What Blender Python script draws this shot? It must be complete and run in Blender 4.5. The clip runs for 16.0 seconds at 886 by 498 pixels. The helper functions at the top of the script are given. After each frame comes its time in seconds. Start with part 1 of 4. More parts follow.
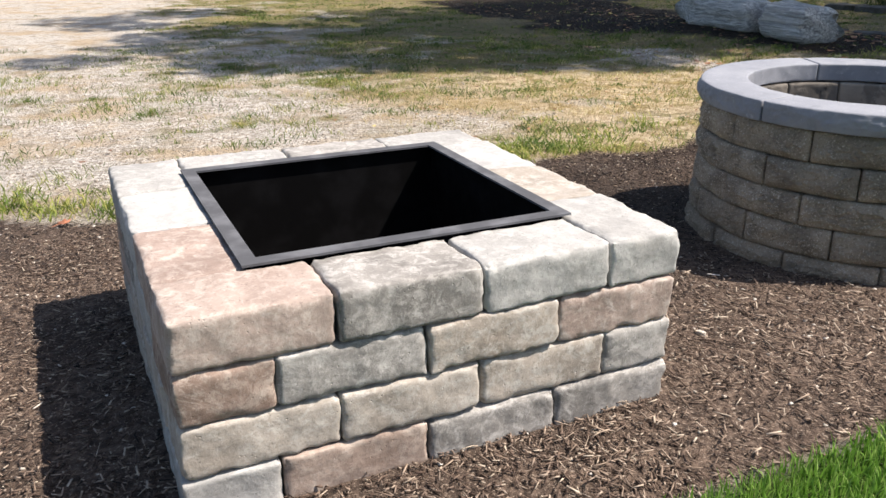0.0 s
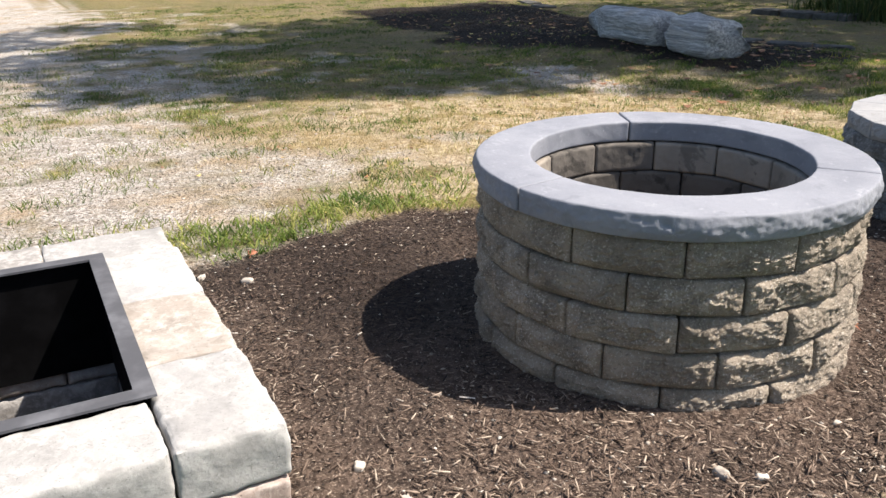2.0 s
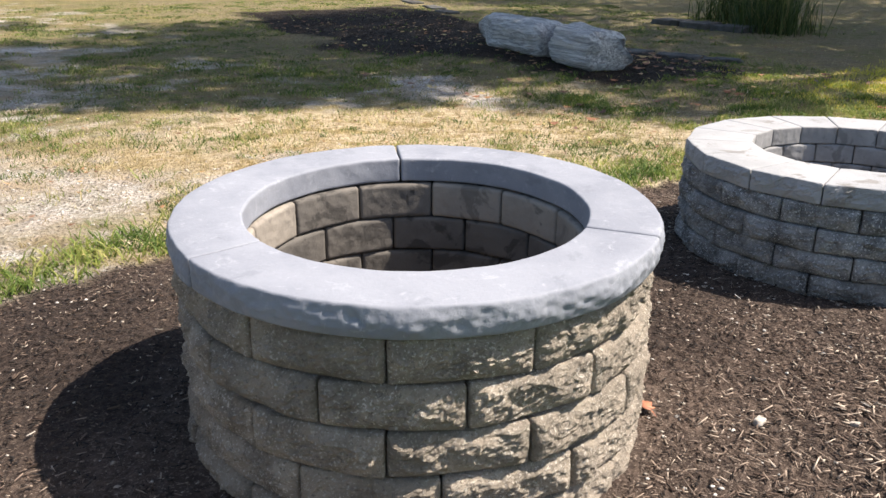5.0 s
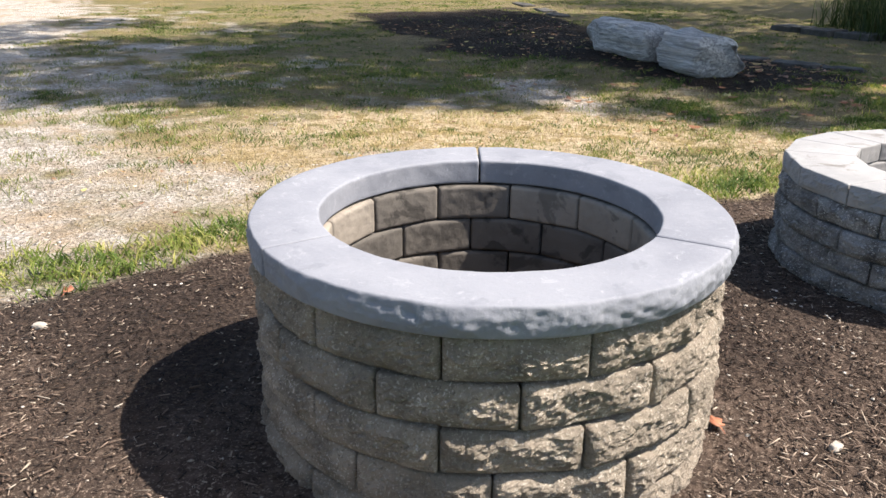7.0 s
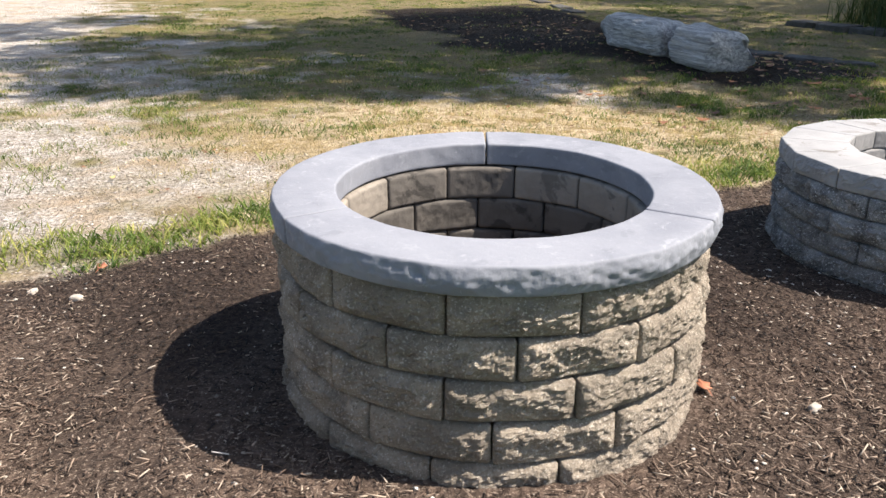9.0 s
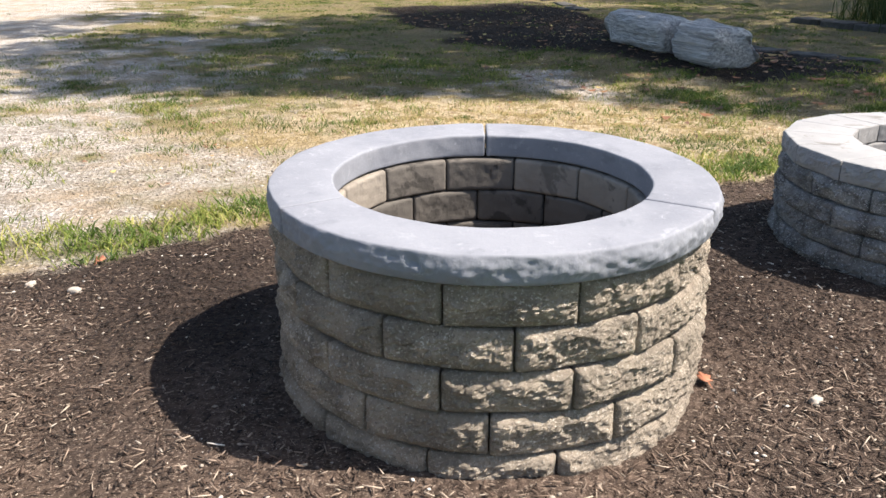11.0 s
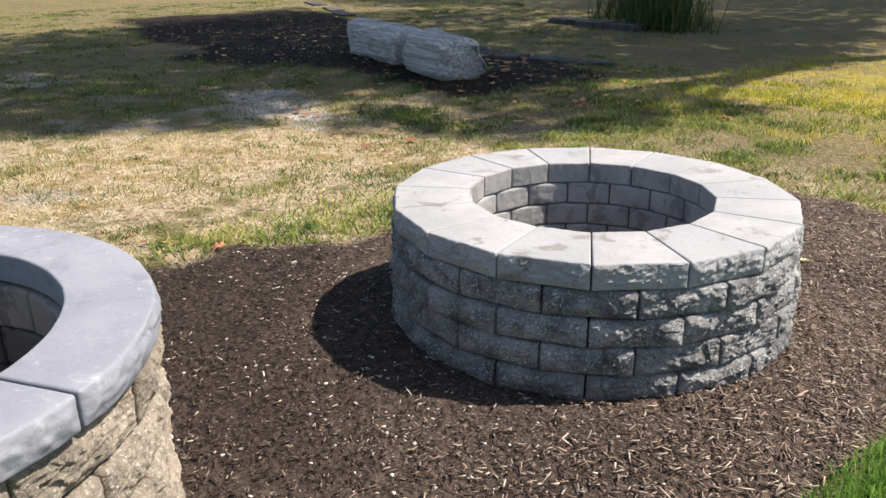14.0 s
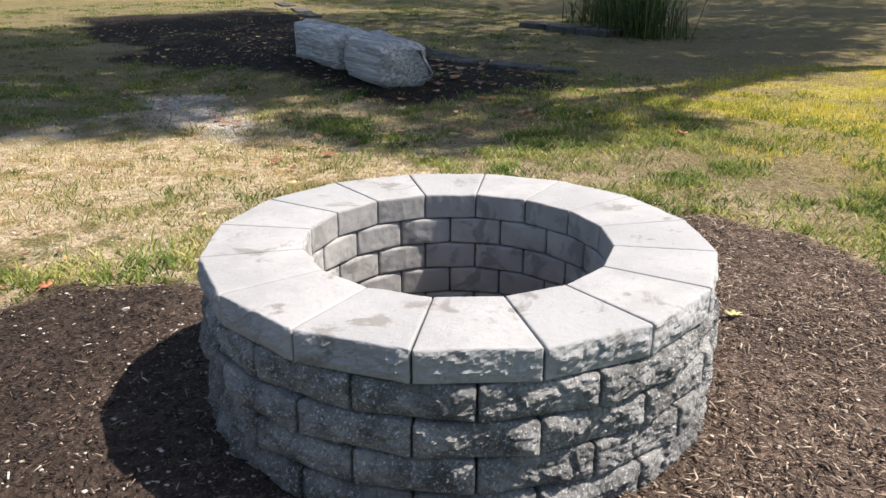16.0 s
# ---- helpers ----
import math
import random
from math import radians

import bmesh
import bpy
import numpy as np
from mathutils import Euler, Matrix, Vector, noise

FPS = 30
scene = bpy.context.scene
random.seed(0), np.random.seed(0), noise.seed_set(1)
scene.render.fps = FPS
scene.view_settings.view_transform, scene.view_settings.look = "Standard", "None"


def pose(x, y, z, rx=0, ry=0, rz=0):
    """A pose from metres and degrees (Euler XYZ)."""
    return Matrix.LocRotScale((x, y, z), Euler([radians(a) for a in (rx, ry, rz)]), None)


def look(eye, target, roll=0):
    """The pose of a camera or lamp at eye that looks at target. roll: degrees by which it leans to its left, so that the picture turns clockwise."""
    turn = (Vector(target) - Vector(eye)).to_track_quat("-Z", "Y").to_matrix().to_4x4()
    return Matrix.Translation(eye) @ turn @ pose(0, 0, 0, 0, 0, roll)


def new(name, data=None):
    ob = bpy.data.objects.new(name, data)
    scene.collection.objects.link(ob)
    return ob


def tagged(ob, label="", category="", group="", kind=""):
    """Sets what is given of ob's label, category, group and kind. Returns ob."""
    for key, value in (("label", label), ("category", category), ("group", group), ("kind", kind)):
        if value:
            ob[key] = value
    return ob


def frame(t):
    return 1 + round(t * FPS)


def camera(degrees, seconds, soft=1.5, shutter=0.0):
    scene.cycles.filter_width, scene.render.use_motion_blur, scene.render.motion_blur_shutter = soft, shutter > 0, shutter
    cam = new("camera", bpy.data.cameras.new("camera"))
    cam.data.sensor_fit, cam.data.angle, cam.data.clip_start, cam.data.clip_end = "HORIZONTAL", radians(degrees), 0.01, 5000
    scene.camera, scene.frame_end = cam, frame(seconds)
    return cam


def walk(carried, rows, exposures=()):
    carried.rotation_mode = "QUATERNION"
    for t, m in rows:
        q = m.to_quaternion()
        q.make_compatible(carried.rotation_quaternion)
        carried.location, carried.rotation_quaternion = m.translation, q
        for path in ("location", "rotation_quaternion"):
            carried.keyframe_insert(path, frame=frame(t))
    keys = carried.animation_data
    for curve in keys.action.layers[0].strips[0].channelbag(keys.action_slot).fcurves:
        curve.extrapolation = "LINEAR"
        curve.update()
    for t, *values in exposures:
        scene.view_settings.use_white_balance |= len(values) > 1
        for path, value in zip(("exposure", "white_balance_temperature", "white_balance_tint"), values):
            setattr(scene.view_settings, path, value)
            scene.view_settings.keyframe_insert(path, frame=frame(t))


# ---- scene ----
cam = camera(56.6, 16.0)
PATH = [
    (0, (0.052, -0.024, 1.047), (0.847, 1.677, 0.359), -0.5),
    (0.5, (0.19, 0.066, 1.06), (0.971, 1.772, 0.369), -0.7),
    (1, (0.364, 0.108, 1.069), (1.138, 1.818, 0.379), -0.9),
    (1.5, (0.683, 0.115, 1.148), (1.465, 1.821, 0.455), -1.1),
    (2, (0.918, 0.146, 1.178), (1.78, 1.813, 0.487), -1.2),
    (2.5, (1.111, 0.248, 1.197), (2.135, 1.821, 0.505), -1.4),
    (3, (1.217, 0.315, 1.169), (2.35, 1.811, 0.478), -0.9),
    (5.3, (1.677, 0.336, 1.161), (2.663, 1.934, 0.472), 0.3),
    (5.5, (1.692, 0.363, 1.166), (2.666, 1.967, 0.474), 0.3),
    (6, (1.698, 0.387, 1.165), (2.617, 2.025, 0.478), 0.7),
    (6.5, (1.701, 0.35, 1.166), (2.539, 2.032, 0.481), 0.6),
    (7, (1.695, 0.272, 1.167), (2.482, 1.979, 0.485), 0.4),
    (7.5, (1.678, 0.19, 1.14), (2.444, 1.907, 0.459), 0.3),
    (8, (1.669, 0.15, 1.101), (2.424, 1.871, 0.415), 0.2),
    (8.5, (1.669, 0.132, 1.101), (2.419, 1.854, 0.412), 0.2),
    (9, (1.646, 0.106, 1.165), (2.395, 1.828, 0.477), 0.2),
    (11.5, (1.679, 0.108, 1.138), (2.413, 1.835, 0.446), 0.1),
    (12, (1.752, 0.151, 1.141), (2.479, 1.879, 0.447), -0.0),
    (12.5, (1.952, 0.255, 1.19), (2.684, 1.979, 0.488), -0.4),
    (13, (2.224, 0.293, 1.216), (3.055, 1.973, 0.519), -0.8),
    (13.5, (2.527, 0.264, 1.226), (3.508, 1.862, 0.532), -0.9),
    (14, (2.715, 0.288, 1.208), (3.805, 1.814, 0.514), -0.6),
    (14.5, (2.896, 0.43, 1.203), (4.072, 1.89, 0.506), -0.3),
    (15, (3.059, 0.522, 1.175), (4.272, 1.952, 0.479), -0.1),
    (15.5, (3.249, 0.511, 1.182), (4.436, 1.964, 0.49), 0.2),
    (16, (3.347, 0.492, 1.149), (4.457, 2.008, 0.463), 0.2),
]
walk(cam, [(t, look(eye, target, roll)) for t, eye, target, roll in PATH],
     [(0.0, 0.98), (3.0, 1.12), (5.8, 1.23), (7.0, 1.20), (9.0, 1.16), (12.5, 1.23), (14.3, 1.00), (15.3, 1.04), (16.0, 1.07)])

# ---- world, sun, exposure ----
SUN = Vector((0.60, -0.37, 1.0)).normalized()
world = bpy.data.worlds.new("world")
scene.world = world
world.use_nodes = True
wn = world.node_tree
sky = wn.nodes.new("ShaderNodeTexSky")
sky.sky_type = 'NISHITA'
sky.sun_disc = False
sky.sun_elevation = math.asin(SUN.z)
sky.sun_rotation = math.atan2(SUN.x, SUN.y)
sky.air_density, sky.dust_density, sky.ozone_density = 1.0, 1.5, 1.0
wn.links.new(sky.outputs["Color"], wn.nodes["Background"].inputs["Color"])
wn.nodes["Background"].inputs["Strength"].default_value = 0.083
lamp = bpy.data.lights.new("sun", 'SUN')
lamp.energy, lamp.angle, lamp.color = 5.0, radians(0.55), (1.0, 0.905, 0.81)
sun = new("sun", lamp)
sun.matrix_world = look(SUN * 30, (0, 0, 0))


# ---- material helpers ----
class Nodes:
    """A small wrapper to write node trees in a few lines."""

    def __init__(self, name):
        self.mat = bpy.data.materials.new(name)
        self.mat.use_nodes = True
        self.t = self.mat.node_tree
        self.bsdf = self.t.nodes["Principled BSDF"]
        self.co = self.add("ShaderNodeNewGeometry").outputs["Position"]

    def add(self, kind):
        return self.t.nodes.new(kind)

    def put(self, socket, value):
        if isinstance(value, bpy.types.NodeSocket):
            self.t.links.new(value, socket)
        else:
            socket.default_value = value

    def noise(self, scale, detail=4.0, rough=0.55, co=None, dist=0.0):
        n = self.add("ShaderNodeTexNoise")
        self.put(n.inputs["Vector"], co or self.co)
        n.inputs["Scale"].default_value, n.inputs["Detail"].default_value = scale, detail
        n.inputs["Roughness"].default_value, n.inputs["Distortion"].default_value = rough, dist
        return n.outputs["Fac"]

    def cells(self, scale, feature='F1', out="Distance", co=None):
        n = self.add("ShaderNodeTexVoronoi")
        n.feature = feature
        self.put(n.inputs["Vector"], co or self.co)
        n.inputs["Scale"].default_value = scale
        return n.outputs[out]

    def span(self, value, a, b, c=0.0, d=1.0):
        n = self.add("ShaderNodeMapRange")
        n.interpolation_type = 'SMOOTHSTEP'
        self.put(n.inputs["Value"], value)
        for k, v in zip(("From Min", "From Max", "To Min", "To Max"), (a, b, c, d)):
            n.inputs[k].default_value = v
        return n.outputs["Result"]

    def mix(self, fac, a, b, mode='MIX'):
        n = self.add("ShaderNodeMix")
        n.data_type, n.blend_type = 'RGBA', mode
        self.put(n.inputs["Factor"], fac)
        for k, v in ((6, a), (7, b)):
            self.put(n.inputs[k], (*v, 1.0) if isinstance(v, tuple) and len(v) == 3 else v)
        return n.outputs[2]

    def calc(self, op, a, b=0.0):
        n = self.add("ShaderNodeMath")
        n.operation = op
        self.put(n.inputs[0], a)
        self.put(n.inputs[1], b)
        return n.outputs[0]

    def attr(self, name):
        n = self.add("ShaderNodeAttribute")
        n.attribute_name = name
        return n.outputs["Fac"]

    def ramp(self, fac, stops):
        n = self.add("ShaderNodeValToRGB")
        e = n.color_ramp.elements
        while len(e) < len(stops):
            e.new(0.5)
        for el, (p, c) in zip(e, stops):
            el.position, el.color = p, (*c, 1.0)
        self.put(n.inputs[0], fac)
        return n.outputs[0]

    def done(self, color, rough=0.85, height=None, strength=0.5, distance=0.01, metal=0.0, spec=0.4):
        self.put(self.bsdf.inputs["Base Color"], (*color, 1.0) if isinstance(color, tuple) else color)
        self.put(self.bsdf.inputs["Roughness"], rough)
        self.put(self.bsdf.inputs["Metallic"], metal)
        self.bsdf.inputs["Specular IOR Level"].default_value = spec
        if height is not None:
            b = self.add("ShaderNodeBump")
            b.inputs["Strength"].default_value, b.inputs["Distance"].default_value = strength, distance
            self.put(b.inputs["Height"], height)
            self.t.links.new(b.outputs["Normal"], self.bsdf.inputs["Normal"])
        return self.mat


def tumbled_stone(name, base, stain, pale):
    """Tumbled concrete block: blotchy colour, pale dusty wear and small pits."""
    n = Nodes(name)
    rnd = n.add("ShaderNodeObjectInfo").outputs["Random"]
    c = n.mix(n.span(n.noise(9, 5, 0.6), 0.38, 0.66), base, stain)
    c = n.mix(n.span(n.noise(30, 6, 0.7, dist=0.6), 0.46, 0.68), c, pale)
    c = n.mix(n.span(n.noise(70, 5, 0.75), 0.58, 0.7, 0, 0.55), c, tuple(v * 0.62 for v in stain))
    c = n.mix(n.span(n.noise(170, 3, 0.7), 0.58, 0.72, 0, 0.35), c, tuple(v * 0.45 for v in base))
    c = n.mix(n.span(rnd, 0, 1, 0, 0.3), c, pale)
    c = n.mix(n.span(n.noise(190, 3, 0.6), 0.60, 0.68, 0, 0.6), c, pale)
    c = n.mix(n.span(n.noise(130, 4, 0.7), 0.32, 0.41, 0.55, 0.0), c, tuple(v * 0.5 for v in stain))
    c = n.mix(n.span(n.noise(5.5, 5, 0.6, dist=1.0), 0.55, 0.60, 0, 0.4), c, stain)
    scuff = n.span(n.noise(16, 7, 0.75, dist=2.2), 0.52, 0.60)
    c = n.mix(n.calc('MULTIPLY', scuff, 0.45), c, pale)
    worn = n.calc('MULTIPLY', n.span(n.add("ShaderNodeNewGeometry").outputs["Pointiness"], 0.505, 0.56), n.span(n.noise(34, 5, 0.7), 0.4, 0.62, 0.0, 0.75))
    c = n.mix(worn, c, tuple(min(0.62, v * 1.25) for v in pale))
    damp = n.span(n.noise(4.2, 3, 0.45, dist=0.5), 0.55, 0.60, 0, 0.32)
    c = n.mix(damp, c, tuple(v * 0.8 for v in stain))
    pit = n.calc('MULTIPLY', n.span(n.cells(75), 0.0, 0.16, -0.9, 0.0), n.span(n.noise(20), 0.5, 0.62))
    h = n.calc('ADD', n.calc('MULTIPLY', n.noise(28, 6, 0.6), 0.8), pit)
    return n.done(c, 0.92, h, 0.5, 0.008, spec=0.2)


def split_stone(name, base, dark, pale, specks=0.5):
    """Split-face concrete: coarse aggregate, pale chips, dirt in the hollows."""
    n = Nodes(name)
    rnd = n.add("ShaderNodeObjectInfo").outputs["Random"]
    c = n.mix(n.span(n.noise(11, 5, 0.65), 0.35, 0.68), base, dark)
    c = n.mix(n.span(n.noise(75, 4, 0.7), 0.55, 0.72, 0, specks), c, pale)
    c = n.mix(n.span(n.noise(150, 3, 0.6), 0.57, 0.64, 0, 0.85), c, pale)
    c = n.mix(n.span(n.cells(210), 0.10, 0.20, 0.7, 0.0), c, tuple(min(0.75, v * 1.1) for v in pale))
    c = n.mix(n.span(n.noise(115, 4, 0.7, dist=0.4), 0.34, 0.44, 0.65, 0.0), c, tuple(v * 0.45 for v in dark))
    c = n.mix(n.span(rnd, 0, 1, 0, 0.35), c, dark)
    c = n.mix(n.span(n.noise(5.0, 5, 0.65, dist=0.8), 0.50, 0.62, 0, 0.45), c, tuple(v * 0.68 for v in dark))
    h = n.calc('ADD', n.noise(42, 8, 0.78, dist=0.5), n.calc('MULTIPLY', n.noise(150, 5, 0.75), 0.7))
    return n.done(c, 0.95, h, 0.95, 0.012, spec=0.15)


M_TAN = tumbled_stone("tan_stone", (0.335, 0.295, 0.255), (0.22, 0.187, 0.155), (0.43, 0.405, 0.37))
M_PINK = tumbled_stone("rosy_stone", (0.315, 0.245, 0.212), (0.235, 0.178, 0.152), (0.43, 0.375, 0.335))
M_BROWN = tumbled_stone("brown_stone", (0.255, 0.188, 0.155), (0.185, 0.132, 0.107), (0.39, 0.33, 0.285))
M_GREY = tumbled_stone("grey_stone", (0.245, 0.232, 0.217), (0.145, 0.137, 0.128), (0.41, 0.395, 0.375))
M_PALE = tumbled_stone("pale_stone", (0.325, 0.318, 0.308), (0.245, 0.24, 0.23), (0.41, 0.405, 0.39))
M_CHALK = tumbled_stone("chalky_stone", (0.375, 0.37, 0.362), (0.31, 0.305, 0.297), (0.44, 0.435, 0.42))
M_WALL = split_stone("buff_split_face", (0.46, 0.39, 0.31), (0.25, 0.213, 0.17), (0.70, 0.635, 0.54), 0.6)
M_RING = split_stone("grey_split_face", (0.40, 0.40, 0.398), (0.135, 0.135, 0.134), (0.69, 0.69, 0.685), 0.75)


def bluestone():
    n = Nodes("blue_grey_cast_stone")
    c = n.mix(n.span(n.noise(4, 5, 0.6), 0.35, 0.65), (0.185, 0.195, 0.225), (0.235, 0.245, 0.275))
    c = n.mix(n.span(n.noise(26, 6, 0.7, dist=1.2), 0.54, 0.74, 0, 0.6), c, (0.37, 0.38, 0.405))
    c = n.mix(n.span(n.noise(140, 3, 0.7), 0.6, 0.75, 0, 0.3), c, (0.15, 0.16, 0.185))
    c = n.mix(n.span(n.noise(55, 6, 0.8, dist=2.5), 0.60, 0.68, 0, 0.55), c, (0.42, 0.43, 0.455))
    c = n.mix(n.span(n.noise(7, 4, 0.6, dist=1.5), 0.58, 0.66, 0, 0.4), c, (0.145, 0.155, 0.18))
    h = n.calc('ADD', n.noise(30, 6, 0.65), n.calc('MULTIPLY', n.noise(180, 4, 0.7), 0.35))
    return n.done(c, 0.75, h, 0.35, 0.006, spec=0.35)


def ring_top():
    n = Nodes("pale_grey_cast_stone")
    c = n.mix(n.span(n.noise(7, 5, 0.6), 0.35, 0.65), (0.325, 0.325, 0.328), (0.27, 0.272, 0.276))
    rnd = n.add("ShaderNodeObjectInfo").outputs["Random"]
    c = n.mix(n.span(rnd, 0.55, 0.95, 0, 0.6), c, (0.275, 0.28, 0.29))
    blot = n.calc('MULTIPLY', n.span(n.noise(8.5, 5, 0.6, dist=0.5), 0.565, 0.64, 0, 0.8), n.span(n.noise(2.3, 2), 0.46, 0.56))
    c = n.mix(blot, c, (0.175, 0.163, 0.152))
    c = n.mix(n.span(n.noise(38, 5, 0.7), 0.60, 0.70, 0, 0.5), c, (0.20, 0.19, 0.18))
    c = n.mix(n.span(n.noise(160, 3, 0.7), 0.6, 0.75, 0, 0.3), c, (0.30, 0.30, 0.30))
    h = n.calc('ADD', n.noise(45, 6, 0.65), n.calc('MULTIPLY', n.noise(200, 4, 0.7), 0.4))
    return n.done(c, 0.9, h, 0.5, 0.007, spec=0.25)


def steel(name, low, high):
    n = Nodes(name)
    c = n.mix(n.span(n.noise(12, 5), 0.4, 0.7), low, high)
    c = n.mix(n.span(n.noise(90, 4, 0.7), 0.6, 0.75, 0, 0.4), c, high)
    return n.done(c, n.span(n.noise(25), 0.3, 0.7, 0.75, 0.9), n.noise(120, 3), 0.1, 0.003, metal=0.0, spec=0.05)


def smooth_block(name, a, b, stain):
    n = Nodes(name)
    rnd = n.add("ShaderNodeObjectInfo").outputs["Random"]
    c = n.mix(n.span(n.noise(8, 5, 0.6), 0.35, 0.65), a, b)
    c = n.mix(n.span(n.noise(11, 5, 0.6, dist=0.7), 0.52, 0.60, 0, 0.7), c, stain)
    c = n.mix(n.span(rnd, 0.3, 1, 0, 0.6), c, b)
    return n.done(c, 0.93, n.noise(90, 5, 0.7), 0.35, 0.006, spec=0.2)


M_BUFF = smooth_block("smooth_buff_block", (0.31, 0.275, 0.23), (0.235, 0.208, 0.175), (0.10, 0.092, 0.082))
M_DARKBUFF = smooth_block("dark_buff_block", (0.15, 0.135, 0.118), (0.105, 0.096, 0.086), (0.032, 0.030, 0.028))
M_ASH = smooth_block("smooth_grey_block", (0.34, 0.333, 0.325), (0.25, 0.247, 0.243), (0.15, 0.149, 0.147))
M_BLUE, M_TOP = bluestone(), ring_top()
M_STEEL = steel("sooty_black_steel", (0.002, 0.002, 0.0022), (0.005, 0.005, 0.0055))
M_FLANGE = steel("dusty_black_steel", (0.075, 0.077, 0.085), (0.125, 0.128, 0.14))


def rock():
    n = Nodes("grey_layered_rock")
    s = n.add("ShaderNodeMapping")
    s.inputs["Scale"].default_value = (18.0, 0.7, 20.0)
    n.put(s.inputs["Vector"], n.co)
    band = n.noise(2.2, 6, 0.65, s.outputs[0], 0.3)
    c = n.mix(n.span(band, 0.38, 0.62), (0.36, 0.357, 0.352), (0.76, 0.75, 0.73))
    c = n.mix(n.span(n.noise(7, 5), 0.5, 0.72, 0, 0.5), c, (0.38, 0.36, 0.32))
    return n.done(c, 0.85, n.calc('ADD', band, n.calc('MULTIPLY', n.noise(30, 6, 0.7), 0.5)), 1.0, 0.06)


def flat_rock():
    n = Nodes("dull_edging_rock")
    c = n.mix(n.span(n.noise(6, 6), 0.35, 0.68), (0.045, 0.042, 0.036), (0.10, 0.095, 0.085))
    return n.done(c, 0.9, n.noise(25, 6, 0.7), 0.7, 0.02)


def island_mat(name, stops, rough=0.8, grain=60.0, trans=0.0, patch=0.0):
    """Small loose pieces: each has its own tone."""
    n = Nodes(name)
    pick = n.add("ShaderNodeNewGeometry").outputs["Random Per Island"]
    if patch:
        pick = n.calc('ADD', n.calc('MULTIPLY', pick, 0.55), n.span(n.noise(patch, 3), 0.34, 0.66, -0.1, 0.55))
    c = n.ramp(pick, stops)
    c = n.mix(n.span(n.noise(grain, 3), 0.4, 0.75, 0, 0.35), c, tuple(v * 0.5 for v in stops[0][1]))
    m = n.done(c, rough, spec=0.25)
    if trans:
        lit = n.add("ShaderNodeBsdfTranslucent")
        n.put(lit.inputs["Color"], c)
        both = n.add("ShaderNodeMixShader")
        both.inputs[0].default_value = trans
        n.t.links.new(n.bsdf.outputs[0], both.inputs[1])
        n.t.links.new(lit.outputs[0], both.inputs[2])
        n.t.links.new(both.outputs[0], n.t.nodes["Material Output"].inputs["Surface"])
    return m


M_CHIP = island_mat("bark_chips", [(0.0, (0.045, 0.028, 0.020)), (0.35, (0.11, 0.076, 0.058)), (0.7, (0.20, 0.147, 0.115)), (0.92, (0.33, 0.262, 0.205)), (1.0, (0.48, 0.41, 0.32))])
M_SHRED = island_mat("tan_shreds", [(0.0, (0.07, 0.046, 0.034)), (0.4, (0.18, 0.13, 0.098)), (0.8, (0.33, 0.255, 0.195)), (1.0, (0.50, 0.42, 0.33))])
M_DARKCHIP = island_mat("black_bark", [(0.0, (0.012, 0.010, 0.009)), (0.8, (0.035, 0.026, 0.02)), (1.0, (0.12, 0.085, 0.06))])
M_FLECK = island_mat("pale_flecks", [(0.0, (0.28, 0.235, 0.185)), (0.6, (0.44, 0.39, 0.33)), (1.0, (0.66, 0.62, 0.56))])
M_GRAVEL = island_mat("pale_gravel", [(0.0, (0.22, 0.18, 0.14)), (0.4, (0.36, 0.31, 0.26)), (0.8, (0.48, 0.43, 0.38)), (1.0, (0.60, 0.56, 0.51))], 0.9)
M_LAWN = island_mat("lawn_green", [(0.0, (0.08, 0.18, 0.02)), (0.6, (0.17, 0.33, 0.05)), (1.0, (0.32, 0.46, 0.12))], 0.55, trans=0.4)
M_GRASS = island_mat("rough_grass", [(0.0, (0.05, 0.085, 0.018)), (0.5, (0.13, 0.18, 0.04)), (0.8, (0.27, 0.28, 0.07)), (1.0, (0.46, 0.39, 0.18))], 0.6, trans=0.4, patch=1.7)
M_REED = island_mat("reed_green", [(0.0, (0.025, 0.045, 0.012)), (0.7, (0.07, 0.10, 0.025)), (1.0, (0.20, 0.18, 0.07))], 0.6, trans=0.25)
# blade colours carry the brightness of the sunlit patch
M_SUNLIT = island_mat("sunlit_yellow_grass", [(0.0, (0.18, 0.22, 0.02)), (0.4, (0.48, 0.45, 0.05)), (0.8, (0.68, 0.57, 0.09)), (1.0, (0.74, 0.58, 0.18))], 0.6, trans=0.4, patch=1.3)
M_EDGEGRASS = island_mat("edge_green", [(0.0, (0.05, 0.10, 0.02)), (0.4, (0.14, 0.20, 0.04)), (0.75, (0.29, 0.32, 0.075)), (1.0, (0.50, 0.44, 0.17))], 0.6, trans=0.4, patch=3.0)
M_STRAW = island_mat("matted_straw", [(0.0, (0.12, 0.14, 0.035)), (0.35, (0.33, 0.29, 0.11)), (0.7, (0.55, 0.45, 0.22)), (1.0, (0.72, 0.63, 0.42))], 0.7, trans=0.25, patch=2.2)
M_DRY = island_mat("dry_grass", [(0.0, (0.20, 0.15, 0.06)), (0.5, (0.38, 0.29, 0.13)), (1.0, (0.58, 0.48, 0.28))], 0.7, trans=0.3, patch=2.5)
M_LEAF = island_mat("fallen_leaf", [(0.0, (0.10, 0.05, 0.03)), (0.5, (0.24, 0.11, 0.055)), (0.8, (0.34, 0.21, 0.09)), (1.0, (0.52, 0.43, 0.16))], 0.6)
M_CROWN = island_mat("tree_leaf", [(0.0, (0.04, 0.075, 0.015)), (1.0, (0.09, 0.14, 0.03))], 0.5)
